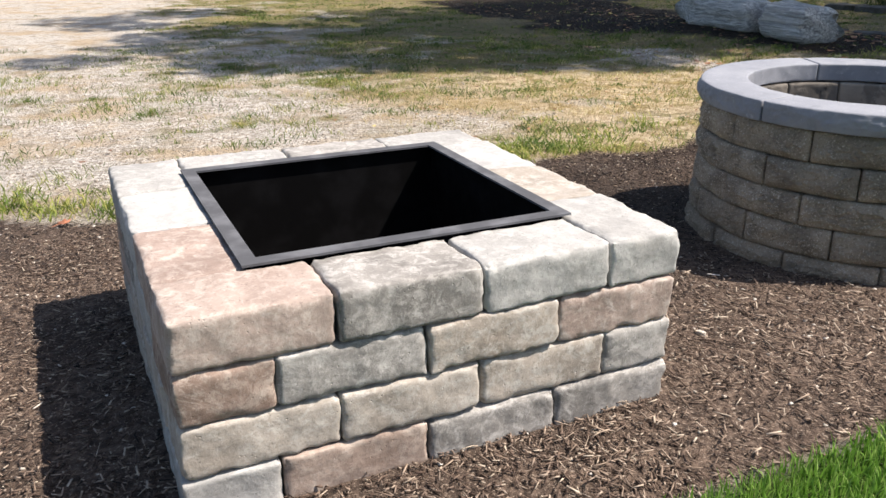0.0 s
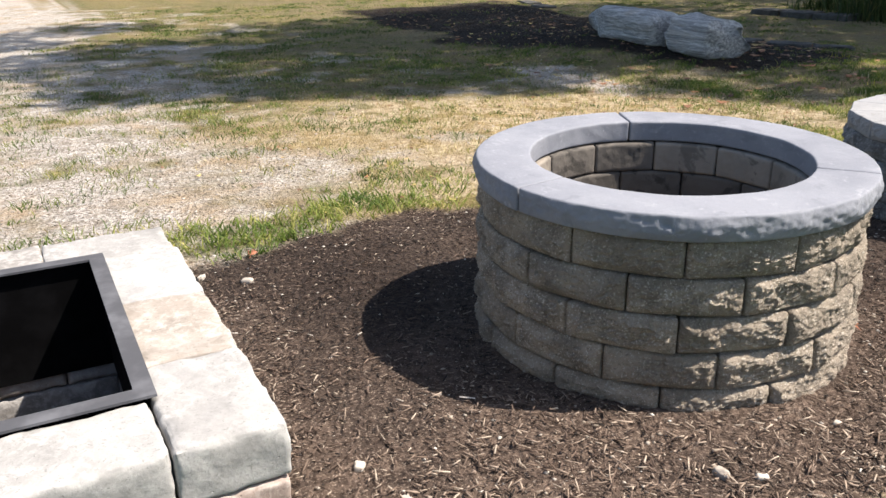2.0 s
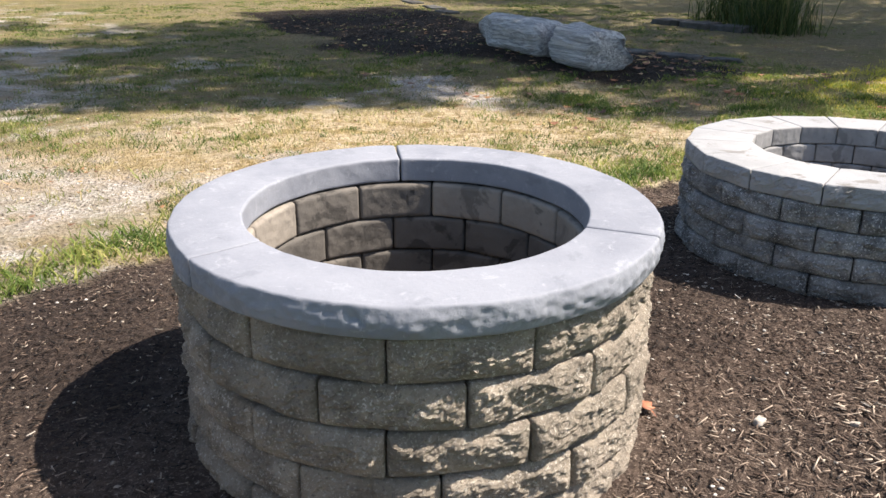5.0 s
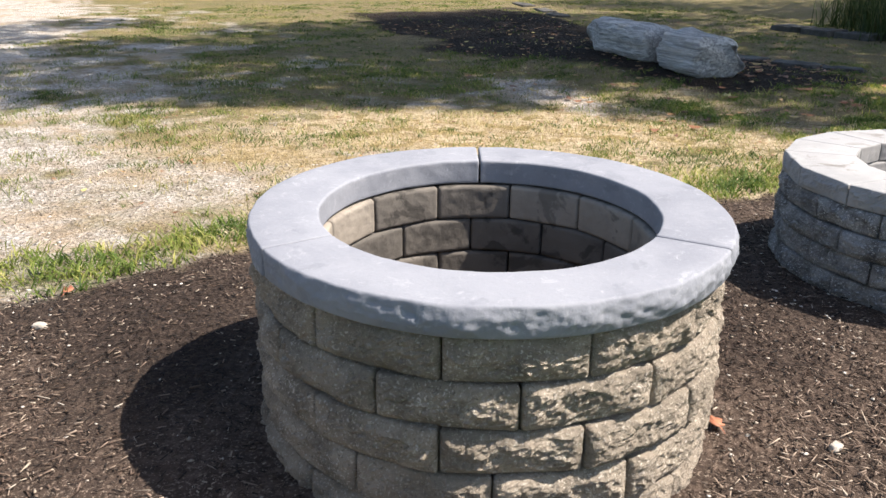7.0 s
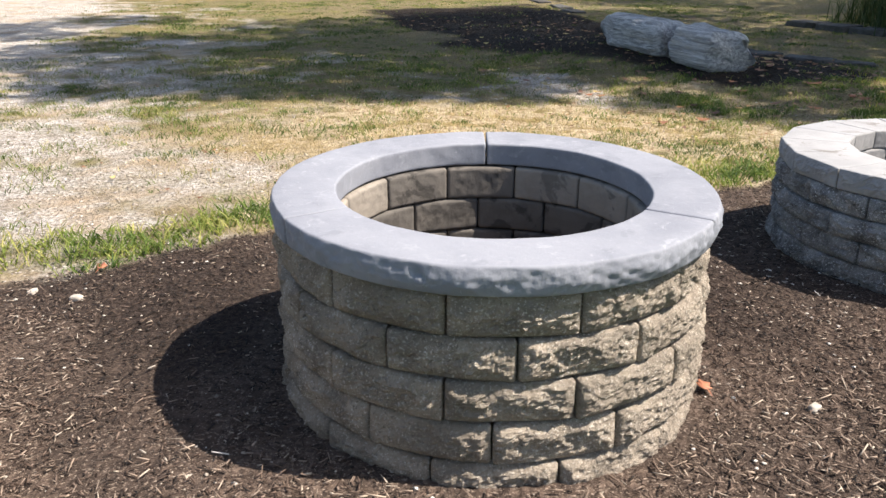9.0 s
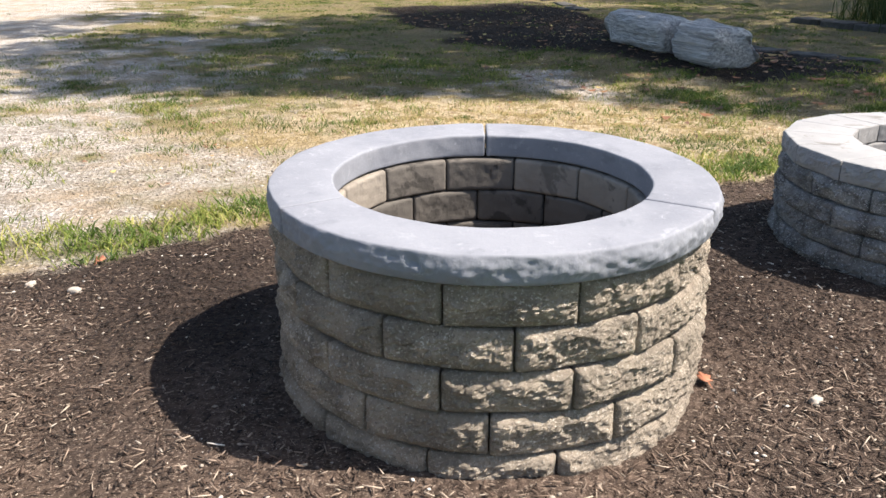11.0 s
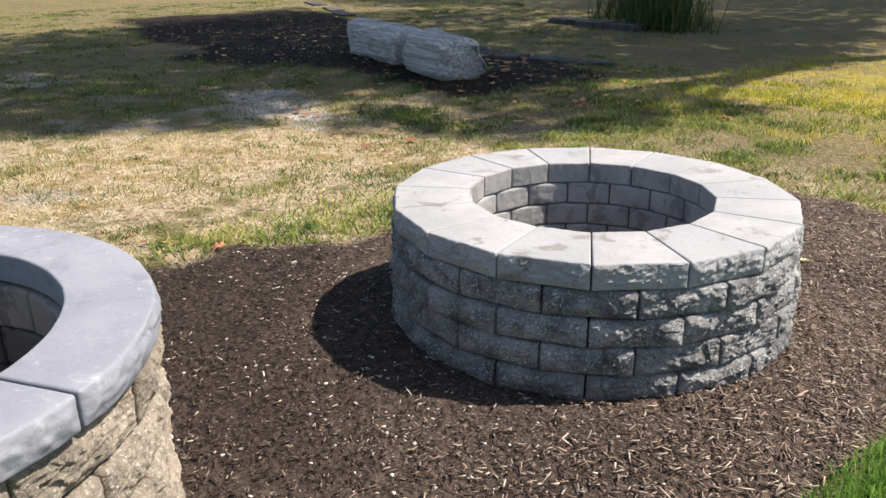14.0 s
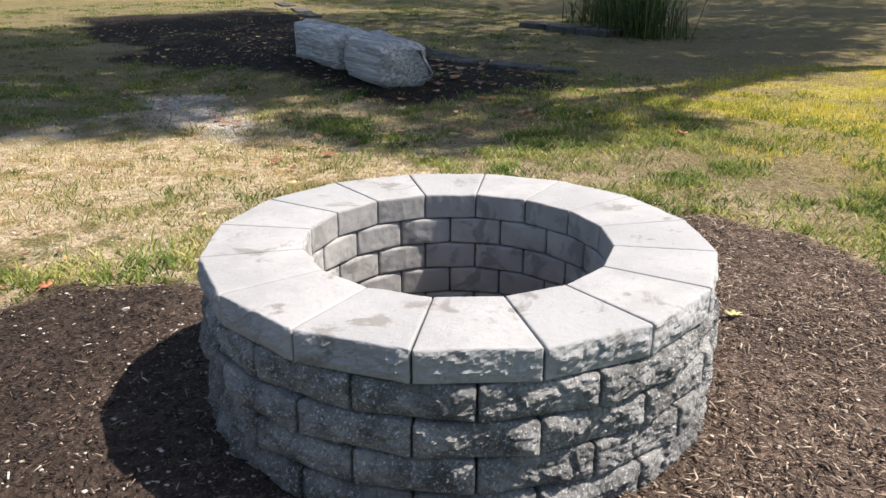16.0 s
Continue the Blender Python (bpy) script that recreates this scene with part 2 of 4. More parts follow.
M_BARK = flat_rock()


# ---- numpy value noise, for scattering and ground cover ----
RNG = np.random.default_rng(7)
LAT = np.random.default_rng(3).random((256, 256))


def vnoise(x, y, scale, shift=0.0):
    x, y = np.asarray(x) * scale + shift, np.asarray(y) * scale + shift * 1.7
    i, j = np.floor(x).astype(int), np.floor(y).astype(int)
    u, v = x - i, y - j
    u, v = u * u * (3 - 2 * u), v * v * (3 - 2 * v)
    g = lambda a, b: LAT[(i + a) % 256, (j + b) % 256]
    return (g(0, 0) * (1 - u) + g(1, 0) * u) * (1 - v) + (g(0, 1) * (1 - u) + g(1, 1) * u) * v


def fnoise(x, y, scale, shift=0.0):
    return (vnoise(x, y, scale, shift) * 4 + vnoise(x, y, scale * 2.1, shift + 5) * 2 + vnoise(x, y, scale * 4.3, shift + 9)) / 7


def step(v, a, b):
    t = np.clip((v - a) / (b - a), 0, 1)
    return t * t * (3 - 2 * t)


# ---- the plan of the ground ----
FAR_X = (-8, -0.2, 0.15, 1.3, 1.65, 1.9, 2.25, 2.6, 3.2, 3.75, 4.4, 5.2, 6.0, 6.25, 6.4)
FAR_Y = (3.9, 3.42, 3.2, 3.15, 3.1, 3.2, 3.32, 3.18, 3.34, 3.2, 3.1, 3.0, 2.75, 2.6, 1.6)


def mulch_cover(x, y):
    w = (fnoise(x, y, 2.6) - 0.5) * 0.34 + (vnoise(x, y, 14) - 0.5) * 0.07
    far = step(np.interp(x, FAR_X, FAR_Y) - y + w, -0.04, 0.05)
    near = step(y - (0.93 + 0.028 * np.clip(x - 1, 0, 5)) + w * 0.15, -0.012, 0.012)
    left = step(x + w, -5.0, -4.6)
    right = left * step(6.26 - np.abs(y - 2.1) * 0.12 - x + w, -0.05, 0.05)
    return far * near * right


def lawn_cover(x, y):
    w = (vnoise(x, y, 14) - 0.5) * 0.01
    return step((0.93 + 0.028 * np.clip(x - 1, 0, 5)) - y + w, -0.012, 0.012)


def bed_cover(x, y):
    """The dark planting bed round the rock columns."""
    w = (fnoise(x, y, 1.3, 20) - 0.5) * 1.3
    left = np.interp(y, (5.2, 5.5, 6.5, 8.1, 9.4, 14.8), (7.2, 6.45, 6.25, 6.0, 5.75, 6.6))
    right = np.interp(y, (5.2, 5.8, 6.6, 7.4, 13, 15), (8.0, 8.6, 8.75, 8.6, 9.8, 10.3))
    return step(x - left + w, -0.15, 0.2) * step(right - x + w * 0.3, -0.1, 0.2) * step(y - 5.25 + w * 0.4, -0.1, 0.25) * step(15.2 - y + w, -0.3, 0.3)


def bare_cover(x, y):
    """Bare gravelly spots in the grass beyond the pits."""
    w = (fnoise(x, y, 4.0, 120) - 0.5) * 1.1
    spot = step(1.0 - np.hypot((x - 5.4) / 0.42, (y - 6.35) / 1.0) + w, -0.1, 0.35)
    more = step(fnoise(x, y, 1.7, 150), 0.62, 0.68) * step(y, 4.0, 4.6) * (1 - step(x, 4.0, 5.0))
    worn = step(fnoise(x, y, 0.9, 160) - 0.10 * step(x, 2.0, 3.6), 0.46, 0.58) * (1 - step(x + 0.12 * (y - 6), 2.2, 3.4)) * step(y, 3.7, 4.3)
    return np.clip(np.maximum(np.maximum(spot, more * 0.6), worn * (0.8 - 0.3 * step(y, 6.5, 8.0))), 0, 1)


def grass_cover(x, y):
    n = fnoise(x, y, 1.1, 3) * 0.5 + fnoise(x, y, 4.5, 8) * 0.5
    want = 0.30 + 0.28 * step(x, 0.8, 3.6) + 0.25 * step(x, 5.0, 7.0) + 0.28 * step(y, 6.5, 8.5) * step(x, 2.6, 4.6) + 0.45 * step(y, 15, 18) * step(x, 3.5, 6.0) + 0.3 * step(x, 9.5, 12) - 0.1 * step(y, 7.0, 9.0) * (1 - step(x, 1, 3))
    edge = np.exp(-((y - np.interp(x, FAR_X, FAR_Y) - 0.18) / 0.22) ** 2) * 0.55
    return np.clip(step(n, 0.80 - want, 1.02 - want) * (1 - 0.9 * bare_cover(x, y)) + edge, 0, 1)


def patches(x, y):
    """Where the sward is thick; it is thin and earthy in between."""
    bald = np.exp(-(((x - 6.85) / 0.34) ** 2 + ((y - 2.62) / 0.2) ** 2))
    return np.clip(0.12 + 0.88 * step(fnoise(x, y, 1.5, 200) * 0.6 + fnoise(x, y, 5.0, 210) * 0.4, 0.42, 0.53) - bald, 0, 1)


def dry_cover(x, y):
    n = fnoise(x, y, 1.6, 31)
    hay = np.exp(-((y - 4.9 - 0.1 * (x - 3)) / 1.0) ** 2) * step(x, 0.8, 2.4) * (1 - step(x, 5.0, 6.6)) * 0.85
    # sunlit patch past the mulch, brightened through the dry colour
    glow = 0.45 * step(x, 7.0, 8.5) * (1 - step(y, 5.0, 6.5))
    return np.clip(step(n, 0.40, 0.85) * 0.55 + hay + glow, 0, 1) * (1 - 0.8 * bare_cover(x, y))


def sunlit_cover(x, y):
    """Lush grass past the end of the mulch; the sun on it is put into its yellow."""
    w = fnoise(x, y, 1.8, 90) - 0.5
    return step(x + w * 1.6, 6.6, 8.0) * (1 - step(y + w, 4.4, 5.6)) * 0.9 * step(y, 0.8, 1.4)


def dirt_cover(x, y):
    w = fnoise(x, y, 1.5, 66) - 0.5
    return step(x + w * 1.5, 1.6, 3.0) * (1 - step(x + w, 6.0, 7.0)) * (1 - step(y + w * 1.5, 5.8, 6.6)) * 0.78 * (1 - bare_cover(x, y))


def compost_shade_cover(x, y):
    """Finer, blacker mulch between the two round pits and behind the first, where its shadow is painted in too."""
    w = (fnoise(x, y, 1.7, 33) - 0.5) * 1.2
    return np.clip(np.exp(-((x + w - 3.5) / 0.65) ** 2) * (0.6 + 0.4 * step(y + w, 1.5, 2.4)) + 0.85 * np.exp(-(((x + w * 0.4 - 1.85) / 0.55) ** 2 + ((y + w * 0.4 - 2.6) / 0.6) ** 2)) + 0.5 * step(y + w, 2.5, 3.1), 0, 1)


def ground_z(x, y):
    x, y = np.asarray(x, float), np.asarray(y, float)
    z = 0.078 - 0.053 * step(y, 3.2, 5.2) + 0.05 * step(y, 7, 15)
    z = z + 0.025 * (fnoise(x, y, 1.2, 50) - 0.5) + 0.012 * (vnoise(x, y, 7, 60) - 0.5)
    m = mulch_cover(x, y)
    z = z + m * (0.018 * (fnoise(x, y, 6, 70) - 0.5)) + 0.004 * m
    b = np.exp(-(((x - 7.2) / 1.1) ** 2 + ((y - 7.5) / 2.6) ** 2))
    z = z + 0.16 * b
    z = z + 0.045 * np.exp(-(np.hypot((x - 4.6) / 1.15, (y - 1.85) / 1.0)) ** 4)
    return z - 0.016 * np.exp(-(np.hypot(x - 2.5, y - 1.35) / 0.5) ** 4)


def ground_material():
    n = Nodes("ground_cover")
    # gravel and dust
    cell = n.add("ShaderNodeTexVoronoi")
    n.put(cell.inputs["Vector"], n.co)
    cell.inputs["Scale"].default_value = 55
    tone = n.add("ShaderNodeSeparateColor")
    n.put(tone.inputs[0], cell.outputs["Color"])
    gravel = n.ramp(tone.outputs[0], [(0.0, (0.30, 0.265, 0.225)), (0.5, (0.47, 0.43, 0.385)), (1.0, (0.64, 0.61, 0.57))])
    gravel = n.mix(n.span(n.noise(1.3, 6, 0.65), 0.46, 0.64, 0, 0.8), gravel, (0.42, 0.315, 0.20))
    gravel = n.mix(n.span(n.noise(9, 6, 0.7), 0.5, 0.66, 0, 0.7), gravel, (0.20, 0.165, 0.12))
    gravel = n.mix(n.span(n.noise(6, 5, 0.6), 0.5, 0.72, 0, 0.6), gravel, (0.47, 0.41, 0.34))
    # thatch under grass
    dry = n.mix(n.span(n.noise(24, 5, 0.7), 0.3, 0.7), (0.19, 0.135, 0.055), (0.42, 0.32, 0.15))
    green = n.mix(n.span(n.noise(20, 5, 0.7), 0.3, 0.7), (0.06, 0.065, 0.024), (0.21, 0.20, 0.075))
    sward = n.mix(n.attr("dry"), green, dry)
    c = n.mix(n.attr("grass"), gravel, n.mix(n.span(n.noise(7, 6, 0.65), 0.42, 0.62), sward, (0.20, 0.155, 0.085)))
    c = n.mix(n.attr("hay"), c, dry)
    # sunlit yellow painted into the thatch past the mulch
    sunlit_gold = n.mix(n.span(n.noise(24, 5, 0.7), 0.3, 0.7), (0.16, 0.13, 0.03), (0.52, 0.44, 0.08))
    c = n.mix(n.attr("sunlit_gold"), c, sunlit_gold)
    dirt = n.mix(n.span(n.noise(18, 6, 0.7), 0.35, 0.65), (0.32, 0.235, 0.13), (0.62, 0.515, 0.36))
    c = n.mix(n.attr("dirt"), c, n.mix(n.span(n.noise(4.2, 5, 0.6), 0.50, 0.62), dirt, sward))
    earth = n.mix(n.span(n.noise(30, 6, 0.7), 0.35, 0.65), (0.10, 0.075, 0.045), (0.30, 0.24, 0.14))
    c = n.mix(n.calc('MULTIPLY', n.attr("earth"), 0.75), c, earth)
    # mulch
    soil = n.mix(n.span(n.noise(26, 6, 0.7), 0.3, 0.7), (0.052, 0.037, 0.030), (0.215, 0.157, 0.122))
    soil = n.mix(n.span(n.noise(2.2, 5, 0.65), 0.44, 0.62, 0, 0.75), soil, (0.075, 0.056, 0.046))
    soil = n.mix(n.span(n.noise(130, 4, 0.7), 0.54, 0.66, 0, 0.85), soil, (0.42, 0.335, 0.265))
    # near-black mulch tone, which also deepens the first round pit's shadow
    shaded_humus = n.mix(n.span(n.noise(45, 6, 0.75), 0.35, 0.7), (0.014, 0.010, 0.0085), (0.075, 0.055, 0.045))
    soil = n.mix(n.calc('MULTIPLY', n.attr("compost_shade"), 0.85), soil, shaded_humus)
    c = n.mix(n.attr("mulch"), c, soil)
    black = n.mix(n.span(n.noise(30, 6, 0.7), 0.3, 0.7), (0.008, 0.007, 0.006), (0.04, 0.03, 0.023))
    c = n.mix(n.attr("bed"), c, black)
    turf = n.mix(n.span(n.noise(30, 5, 0.7), 0.3, 0.7), (0.02, 0.045, 0.008), (0.07, 0.13, 0.02))
    c = n.mix(n.attr("lawn"), c, turf)
    fleck = n.calc('MULTIPLY', n.span(n.noise(75, 5, 0.75), 0.30, 0.48, 0.45, 0.0), n.calc('SUBTRACT', 1.0, n.attr("mulch")))
    c = n.mix(fleck, c, (0.055, 0.045, 0.024))
    glint = n.calc('MULTIPLY', n.span(n.noise(95, 4, 0.7), 0.56, 0.70, 0.0, 0.42), n.calc('SUBTRACT', 1.0, n.calc('MAXIMUM', n.attr("mulch"), n.attr("bed"))))
    c = n.mix(glint, c, (0.50, 0.42, 0.27))
    h = n.calc('ADD', n.noise(35, 7, 0.75), n.calc('MULTIPLY', cell.outputs["Distance"], 0.6))
    return n.done(c, 0.95, h, 1.0, 0.03, spec=0.12)


def mesh_object(name, verts, faces, material, parent=None, smooth=False, inner=None, reach=0.0):
    me = bpy.data.meshes.new(name)
    me.from_pydata(verts, [], faces)
    me.materials.append(material)
    if smooth:
        me.polygons.foreach_set("use_smooth", [True] * len(me.polygons))
    me.update()
    if smooth == "crags":
        me.polygons.foreach_set("use_smooth", [abs(p.normal.z) > 0.8 or math.hypot(p.center.x, p.center.y) < 0.45 for p in me.polygons])
    if inner:
        me.materials.append(inner)
        me.polygons.foreach_set("material_index", [1 if math.hypot(p.center.x, p.center.y) < reach else 0 for p in me.polygons])
    ob = new(name, me)
    ob.parent = parent
    return ob


def thing(name, label, category, at=(0, 0, 0), group=""):
    ob = new(name)
    ob.location = at
    ob.empty_display_size = 0.2
    return tagged(ob, label, category, group)


def build_ground():
    xs = np.unique(np.concatenate([np.geomspace(4, 400, 14) * -1, np.arange(-4, 13.01, 0.055), np.geomspace(13, 420, 16)]))
    ys = np.unique(np.concatenate([np.geomspace(2, 400, 14) * -1, np.arange(-2, 9.01, 0.055), np.arange(9, 20, 0.12), np.geomspace(20, 420, 14)]))
    X, Y = np.meshgrid(xs, ys)
    x, y = X.ravel(), Y.ravel()
    z = ground_z(x, y)
    nx, ny = len(xs), len(ys)
    i = (np.arange(ny - 1)[:, None] * nx + np.arange(nx - 1)[None, :]).ravel()
    faces = np.stack([i, i + 1, i + 1 + nx, i + nx], 1)
    me = bpy.data.meshes.new("ground")
    me.from_pydata(np.stack([x, y, z], 1).tolist(), [], faces.tolist())
    lawn, mulch, bed = lawn_cover(x, y), mulch_cover(x, y), bed_cover(x, y)
    for key, val in (("mulch", mulch), ("lawn", lawn), ("bed", bed), ("grass", grass_cover(x, y)), ("dry", dry_cover(x, y)),
                     ("sunlit_gold", sunlit_cover(x, y)), ("dirt", dirt_cover(x, y)), ("compost_shade", compost_shade_cover(x, y)), ("earth", (1 - patches(x, y)) * step(x, 4.8, 6.2) * step(y, 1.0, 1.6)), ("hay", step(dry_cover(x, y), 0.6, 1.0) * step(fnoise(x, y, 3, 44), 0.35, 0.6) * 0.8)):
        a = me.attributes.new(key, 'FLOAT', 'POINT')
        a.data.foreach_set("value", np.ascontiguousarray(val, dtype=np.float32))
    me.polygons.foreach_set("use_smooth", [True] * len(me.polygons))
    me.materials.append(ground_material())
    return tagged(new("ground", me), "gravel, patchy grass and dark bark mulch ground", "ground", kind="structure")


build_ground()


# ---- rounded, uneven blocks ----
def surface_lattice(us, vs, ws):
    """Corner numbers and faces of a box's skin cut along the given lines."""
    ids, coords, faces = {}, [], []
    def num(i, j, k):
        key = (i, j, k)
        if key not in ids:
            ids[key] = len(coords)
            coords.append((us[i], vs[j], ws[k]))
        return ids[key]
    a, b, c = len(us) - 1, len(vs) - 1, len(ws) - 1
    for i in range(a):
        for j in range(b):
            faces.append([num(i, j, 0), num(i, j + 1, 0), num(i + 1, j + 1, 0), num(i + 1, j, 0)])
            faces.append([num(i, j, c), num(i + 1, j, c), num(i + 1, j + 1, c), num(i, j + 1, c)])
    for i in range(a):
        for k in range(c):
            faces.append([num(i, 0, k), num(i + 1, 0, k), num(i + 1, 0, k + 1), num(i, 0, k + 1)])
            faces.append([num(i, b, k), num(i, b, k + 1), num(i + 1, b, k + 1), num(i + 1, b, k)])
    for j in range(b):
        for k in range(c):
            faces.append([num(0, j, k), num(0, j, k + 1), num(0, j + 1, k + 1), num(0, j + 1, k)])
            faces.append([num(a, j, k), num(a, j + 1, k), num(a, j + 1, k + 1), num(a, j, k + 1)])
    return coords, faces


def lines(half, r, n):
    inner = np.linspace(-(half - r), half - r, n)
    return [-half, -(half - 0.25 * r), -(half - 0.6 * r)] + inner.tolist() + [half - 0.6 * r, half - 0.25 * r, half]


def rounded(p, h, r):
    q = Vector([max(-(a - r), min(a - r, v)) for v, a in zip(p, h)])
    d = Vector(p) - q
    return q + d.normalized() * r if d.length > 1e-6 else q


def straight_block(size, r, seed, rough=0.004, cuts=(20, 11, 8)):
    h = [s / 2 for s in size]
    co, faces = surface_lattice(*[lines(a, r, c) for a, c in zip(h, cuts)])
    out = []
    for p in co:
        at = Vector(p) + Vector((seed * 0.23, 0, seed * 0.05))
        chip = 1 + 0.9 * max(-0.6, noise.noise(at * 22)) + 0.8 * max(-0.4, noise.noise(at * 48)) + 1.1 * max(0.0, noise.noise(at * 9) - 0.25)
        v = rounded(p, h, r * chip)
        d = v.normalized()
        s = v * 14 + Vector((seed * 3.7, seed * 1.3, 0))
        v = v + d * (noise.noise(s) * rough + noise.noise(s * 3.1) * rough * 0.5 + noise.noise(s * 7) * rough * 0.3)
        out.append(v)
    return out, faces


def arc_block(center, a0, a1, r0, r1, z0, z1, rnd, seed, rough, flat=1.0, cuts=(16, 4, 7), gap=0.004, top_rough=0.0, fine=21.0, facets=1.0, pillow=0.0):
    """A block of a ring wall between two angles (degrees); its outer face is split rough. flat 1: a plane face, 0: round."""
    am, half = radians((a0 + a1) / 2), radians((a1 - a0) / 2)
    arc = half * r1 - gap / 2
    h = (arc, (r1 - r0) / 2, (z1 - z0) / 2 - 0.0012)
    co, faces = surface_lattice(lines(h[0], rnd, cuts[0]), lines(h[1], rnd, cuts[1]), lines(h[2], rnd, cuts[2]))
    out = []
    for p in co:
        v = rounded(p, h, rnd)
        rim = min(1.0, (h[0] - abs(v.x)) / 0.026, (h[2] - abs(v.z)) / 0.024)
        front = max(0.0, v.y / h[1]) ** 6
        s = Vector((v.x * fine + seed * 7.3, v.z * fine * 1.5, seed * 2.1))
        cell = noise.voronoi(s * 0.75)
        tilt = noise.cell_vector(cell[1][0] * 3.7 + Vector((0.5, 0.5, 0.5)))
        off = s * 0.75 - cell[1][0]
        crag = facets * 0.9 * (tilt.z - 0.5) + facets * 1.3 * ((tilt.x - 0.5) * off.x + (tilt.y - 0.5) * off.y) + (1.2 - 0.85 * facets) * noise.noise(s * 0.6) + 0.45 * noise.noise(s * 2.6) + 0.35 * noise.noise(s * 6.1)
        brow = max(0.0, 1 - (v.z / h[2]) ** 2) ** 0.5 * max(0.0, 1 - (v.x / h[0]) ** 6) ** 0.5
        push = rough * front * ((0.25 + 0.75 * max(0.0, rim)) * crag + 0.55 * max(0.0, rim) - 0.3) + pillow * front * (brow - 0.4)
        back = max(0.0, -v.y / h[1]) ** 6 * 0.0015 * noise.noise(s * 1.5)
        ang = v.x / r1
        rad = (r0 + r1) / 2 + v.y
        rad *= 1 + flat * (math.cos(half) / math.cos(ang) - 1)
        rad += push + back
        lift = 0.0015 * noise.noise(Vector((v.x * 9 + seed, v.y * 9, seed))) + top_rough * front * noise.noise(s * 1.3)
        out.append(Vector((center[0] + rad * math.cos(am + ang), center[1] + rad * math.sin(am + ang), (z0 + z1) / 2 + v.z + lift)))
    return out, faces


# ---- square fire pit of tumbled blocks ----
def square_fire_pit():
    pit = thing("square_fire_pit", "square fire pit of tumbled tan and grey blocks on mulch", "fire pit", (0.68, 1.80, 0.014), "fire pits")
    length, deep, tall, side = 0.2943, 0.178, 0.1045, 1.061
    palette = [M_PINK, M_GREY, M_TAN, M_BROWN, M_GREY, M_TAN, M_PINK, M_TAN, M_TAN, M_PALE, M_GREY, M_PALE, M_BROWN, M_GREY, M_GREY]
    front = {0: [M_PINK, M_GREY, M_PALE], 1: [M_GREY, M_TAN, M_PINK], 2: [M_TAN, M_TAN, M_TAN], 3: [M_BROWN, M_GREY, M_GREY]}
    left_end = {1: M_BROWN, 3: M_PALE}
    east = {0: [M_PALE, M_TAN, M_CHALK], 2: [M_GREY, M_TAN, M_GREY]}
    north = {0: [M_PALE, M_GREY, M_PALE]}
    west = {0: [M_PALE, M_CHALK, M_PINK]}
    rnd = random.Random(5)
    for course in range(4):
        z = 0.478 - tall * (course + 0.5)
        for s in range(4):
            for k in range(3):
                verts, faces = straight_block((length - 0.003, deep, tall - 0.002), 0.012, course * 17 + s * 5 + k, 0.0042, (26, 12, 10))
                if s == 0:
                    m = front[course][k]
                elif s == 3 and course in left_end and k == 2:
                    m = left_end[course]
                else:
                    row = {1: east, 2: north, 3: west}[s].get(course)
                    m = row[k] if row else rnd.choice(palette)
                ob = mesh_object("block", verts, faces, m, pit, True)
                along = -side / 2 + length * (k + 0.5)
                if course % 2:
                    along = -side / 2 + deep + length * (k + 0.5)
                jig = lambda a: rnd.uniform(-a, a)
                local = pose(along + jig(0.0015), -side / 2 + deep / 2 + jig(0.003), z, jig(0.6), jig(0.5), jig(0.5))
                ob.matrix_local = pose(0, 0, 0, 0, 0, 90 * s) @ local
    pit.rotation_euler = (radians(1.2), 0, 0)
    # steel insert: flat flange lying on the blocks, and a liner going down
    insert = new("steel_insert")
    insert.parent = pit
    tagged(insert, "black steel liner with a flat flange")
    a, b, t = 0.3635, 0.330, 0.483
    bm = bmesh.new()
    def ring(d, z):
        return [bm.verts.new((x * d, y * d, z)) for x, y in ((-1, -1), (1, -1), (1, 1), (-1, 1))]
    loops = [ring(a, t), ring(a, t + 0.005), ring(b, t + 0.005), ring(b, t)]
    for p, q in zip(loops, loops[1:] + loops[:1]):
        for i in range(4):
            bm.faces.new((p[i], p[(i + 1) % 4], q[(i + 1) % 4], q[i]))
    bmesh.ops.recalc_face_normals(bm, faces=bm.faces)
    me = bpy.data.meshes.new("flange")
    bm.to_mesh(me)
    bm.free()
    me.materials.append(M_FLANGE)
    new("flange", me).parent = insert
    bm = bmesh.new()
    e = 0.349
    loops = [ring(e, t - 0.001), ring(e, 0.205), ring(e - 0.004, 0.205), ring(e - 0.004, t - 0.001)]
    for p, q in zip(loops, loops[1:] + loops[:1]):
        for i in range(4):
            bm.faces.new((p[i], p[(i + 1) % 4], q[(i + 1) % 4], q[i]))
    bmesh.ops.recalc_face_normals(bm, faces=bm.faces)
    me = bpy.data.meshes.new("liner")
    bm.to_mesh(me)
    bm.free()
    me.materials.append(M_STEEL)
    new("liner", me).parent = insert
    return pit


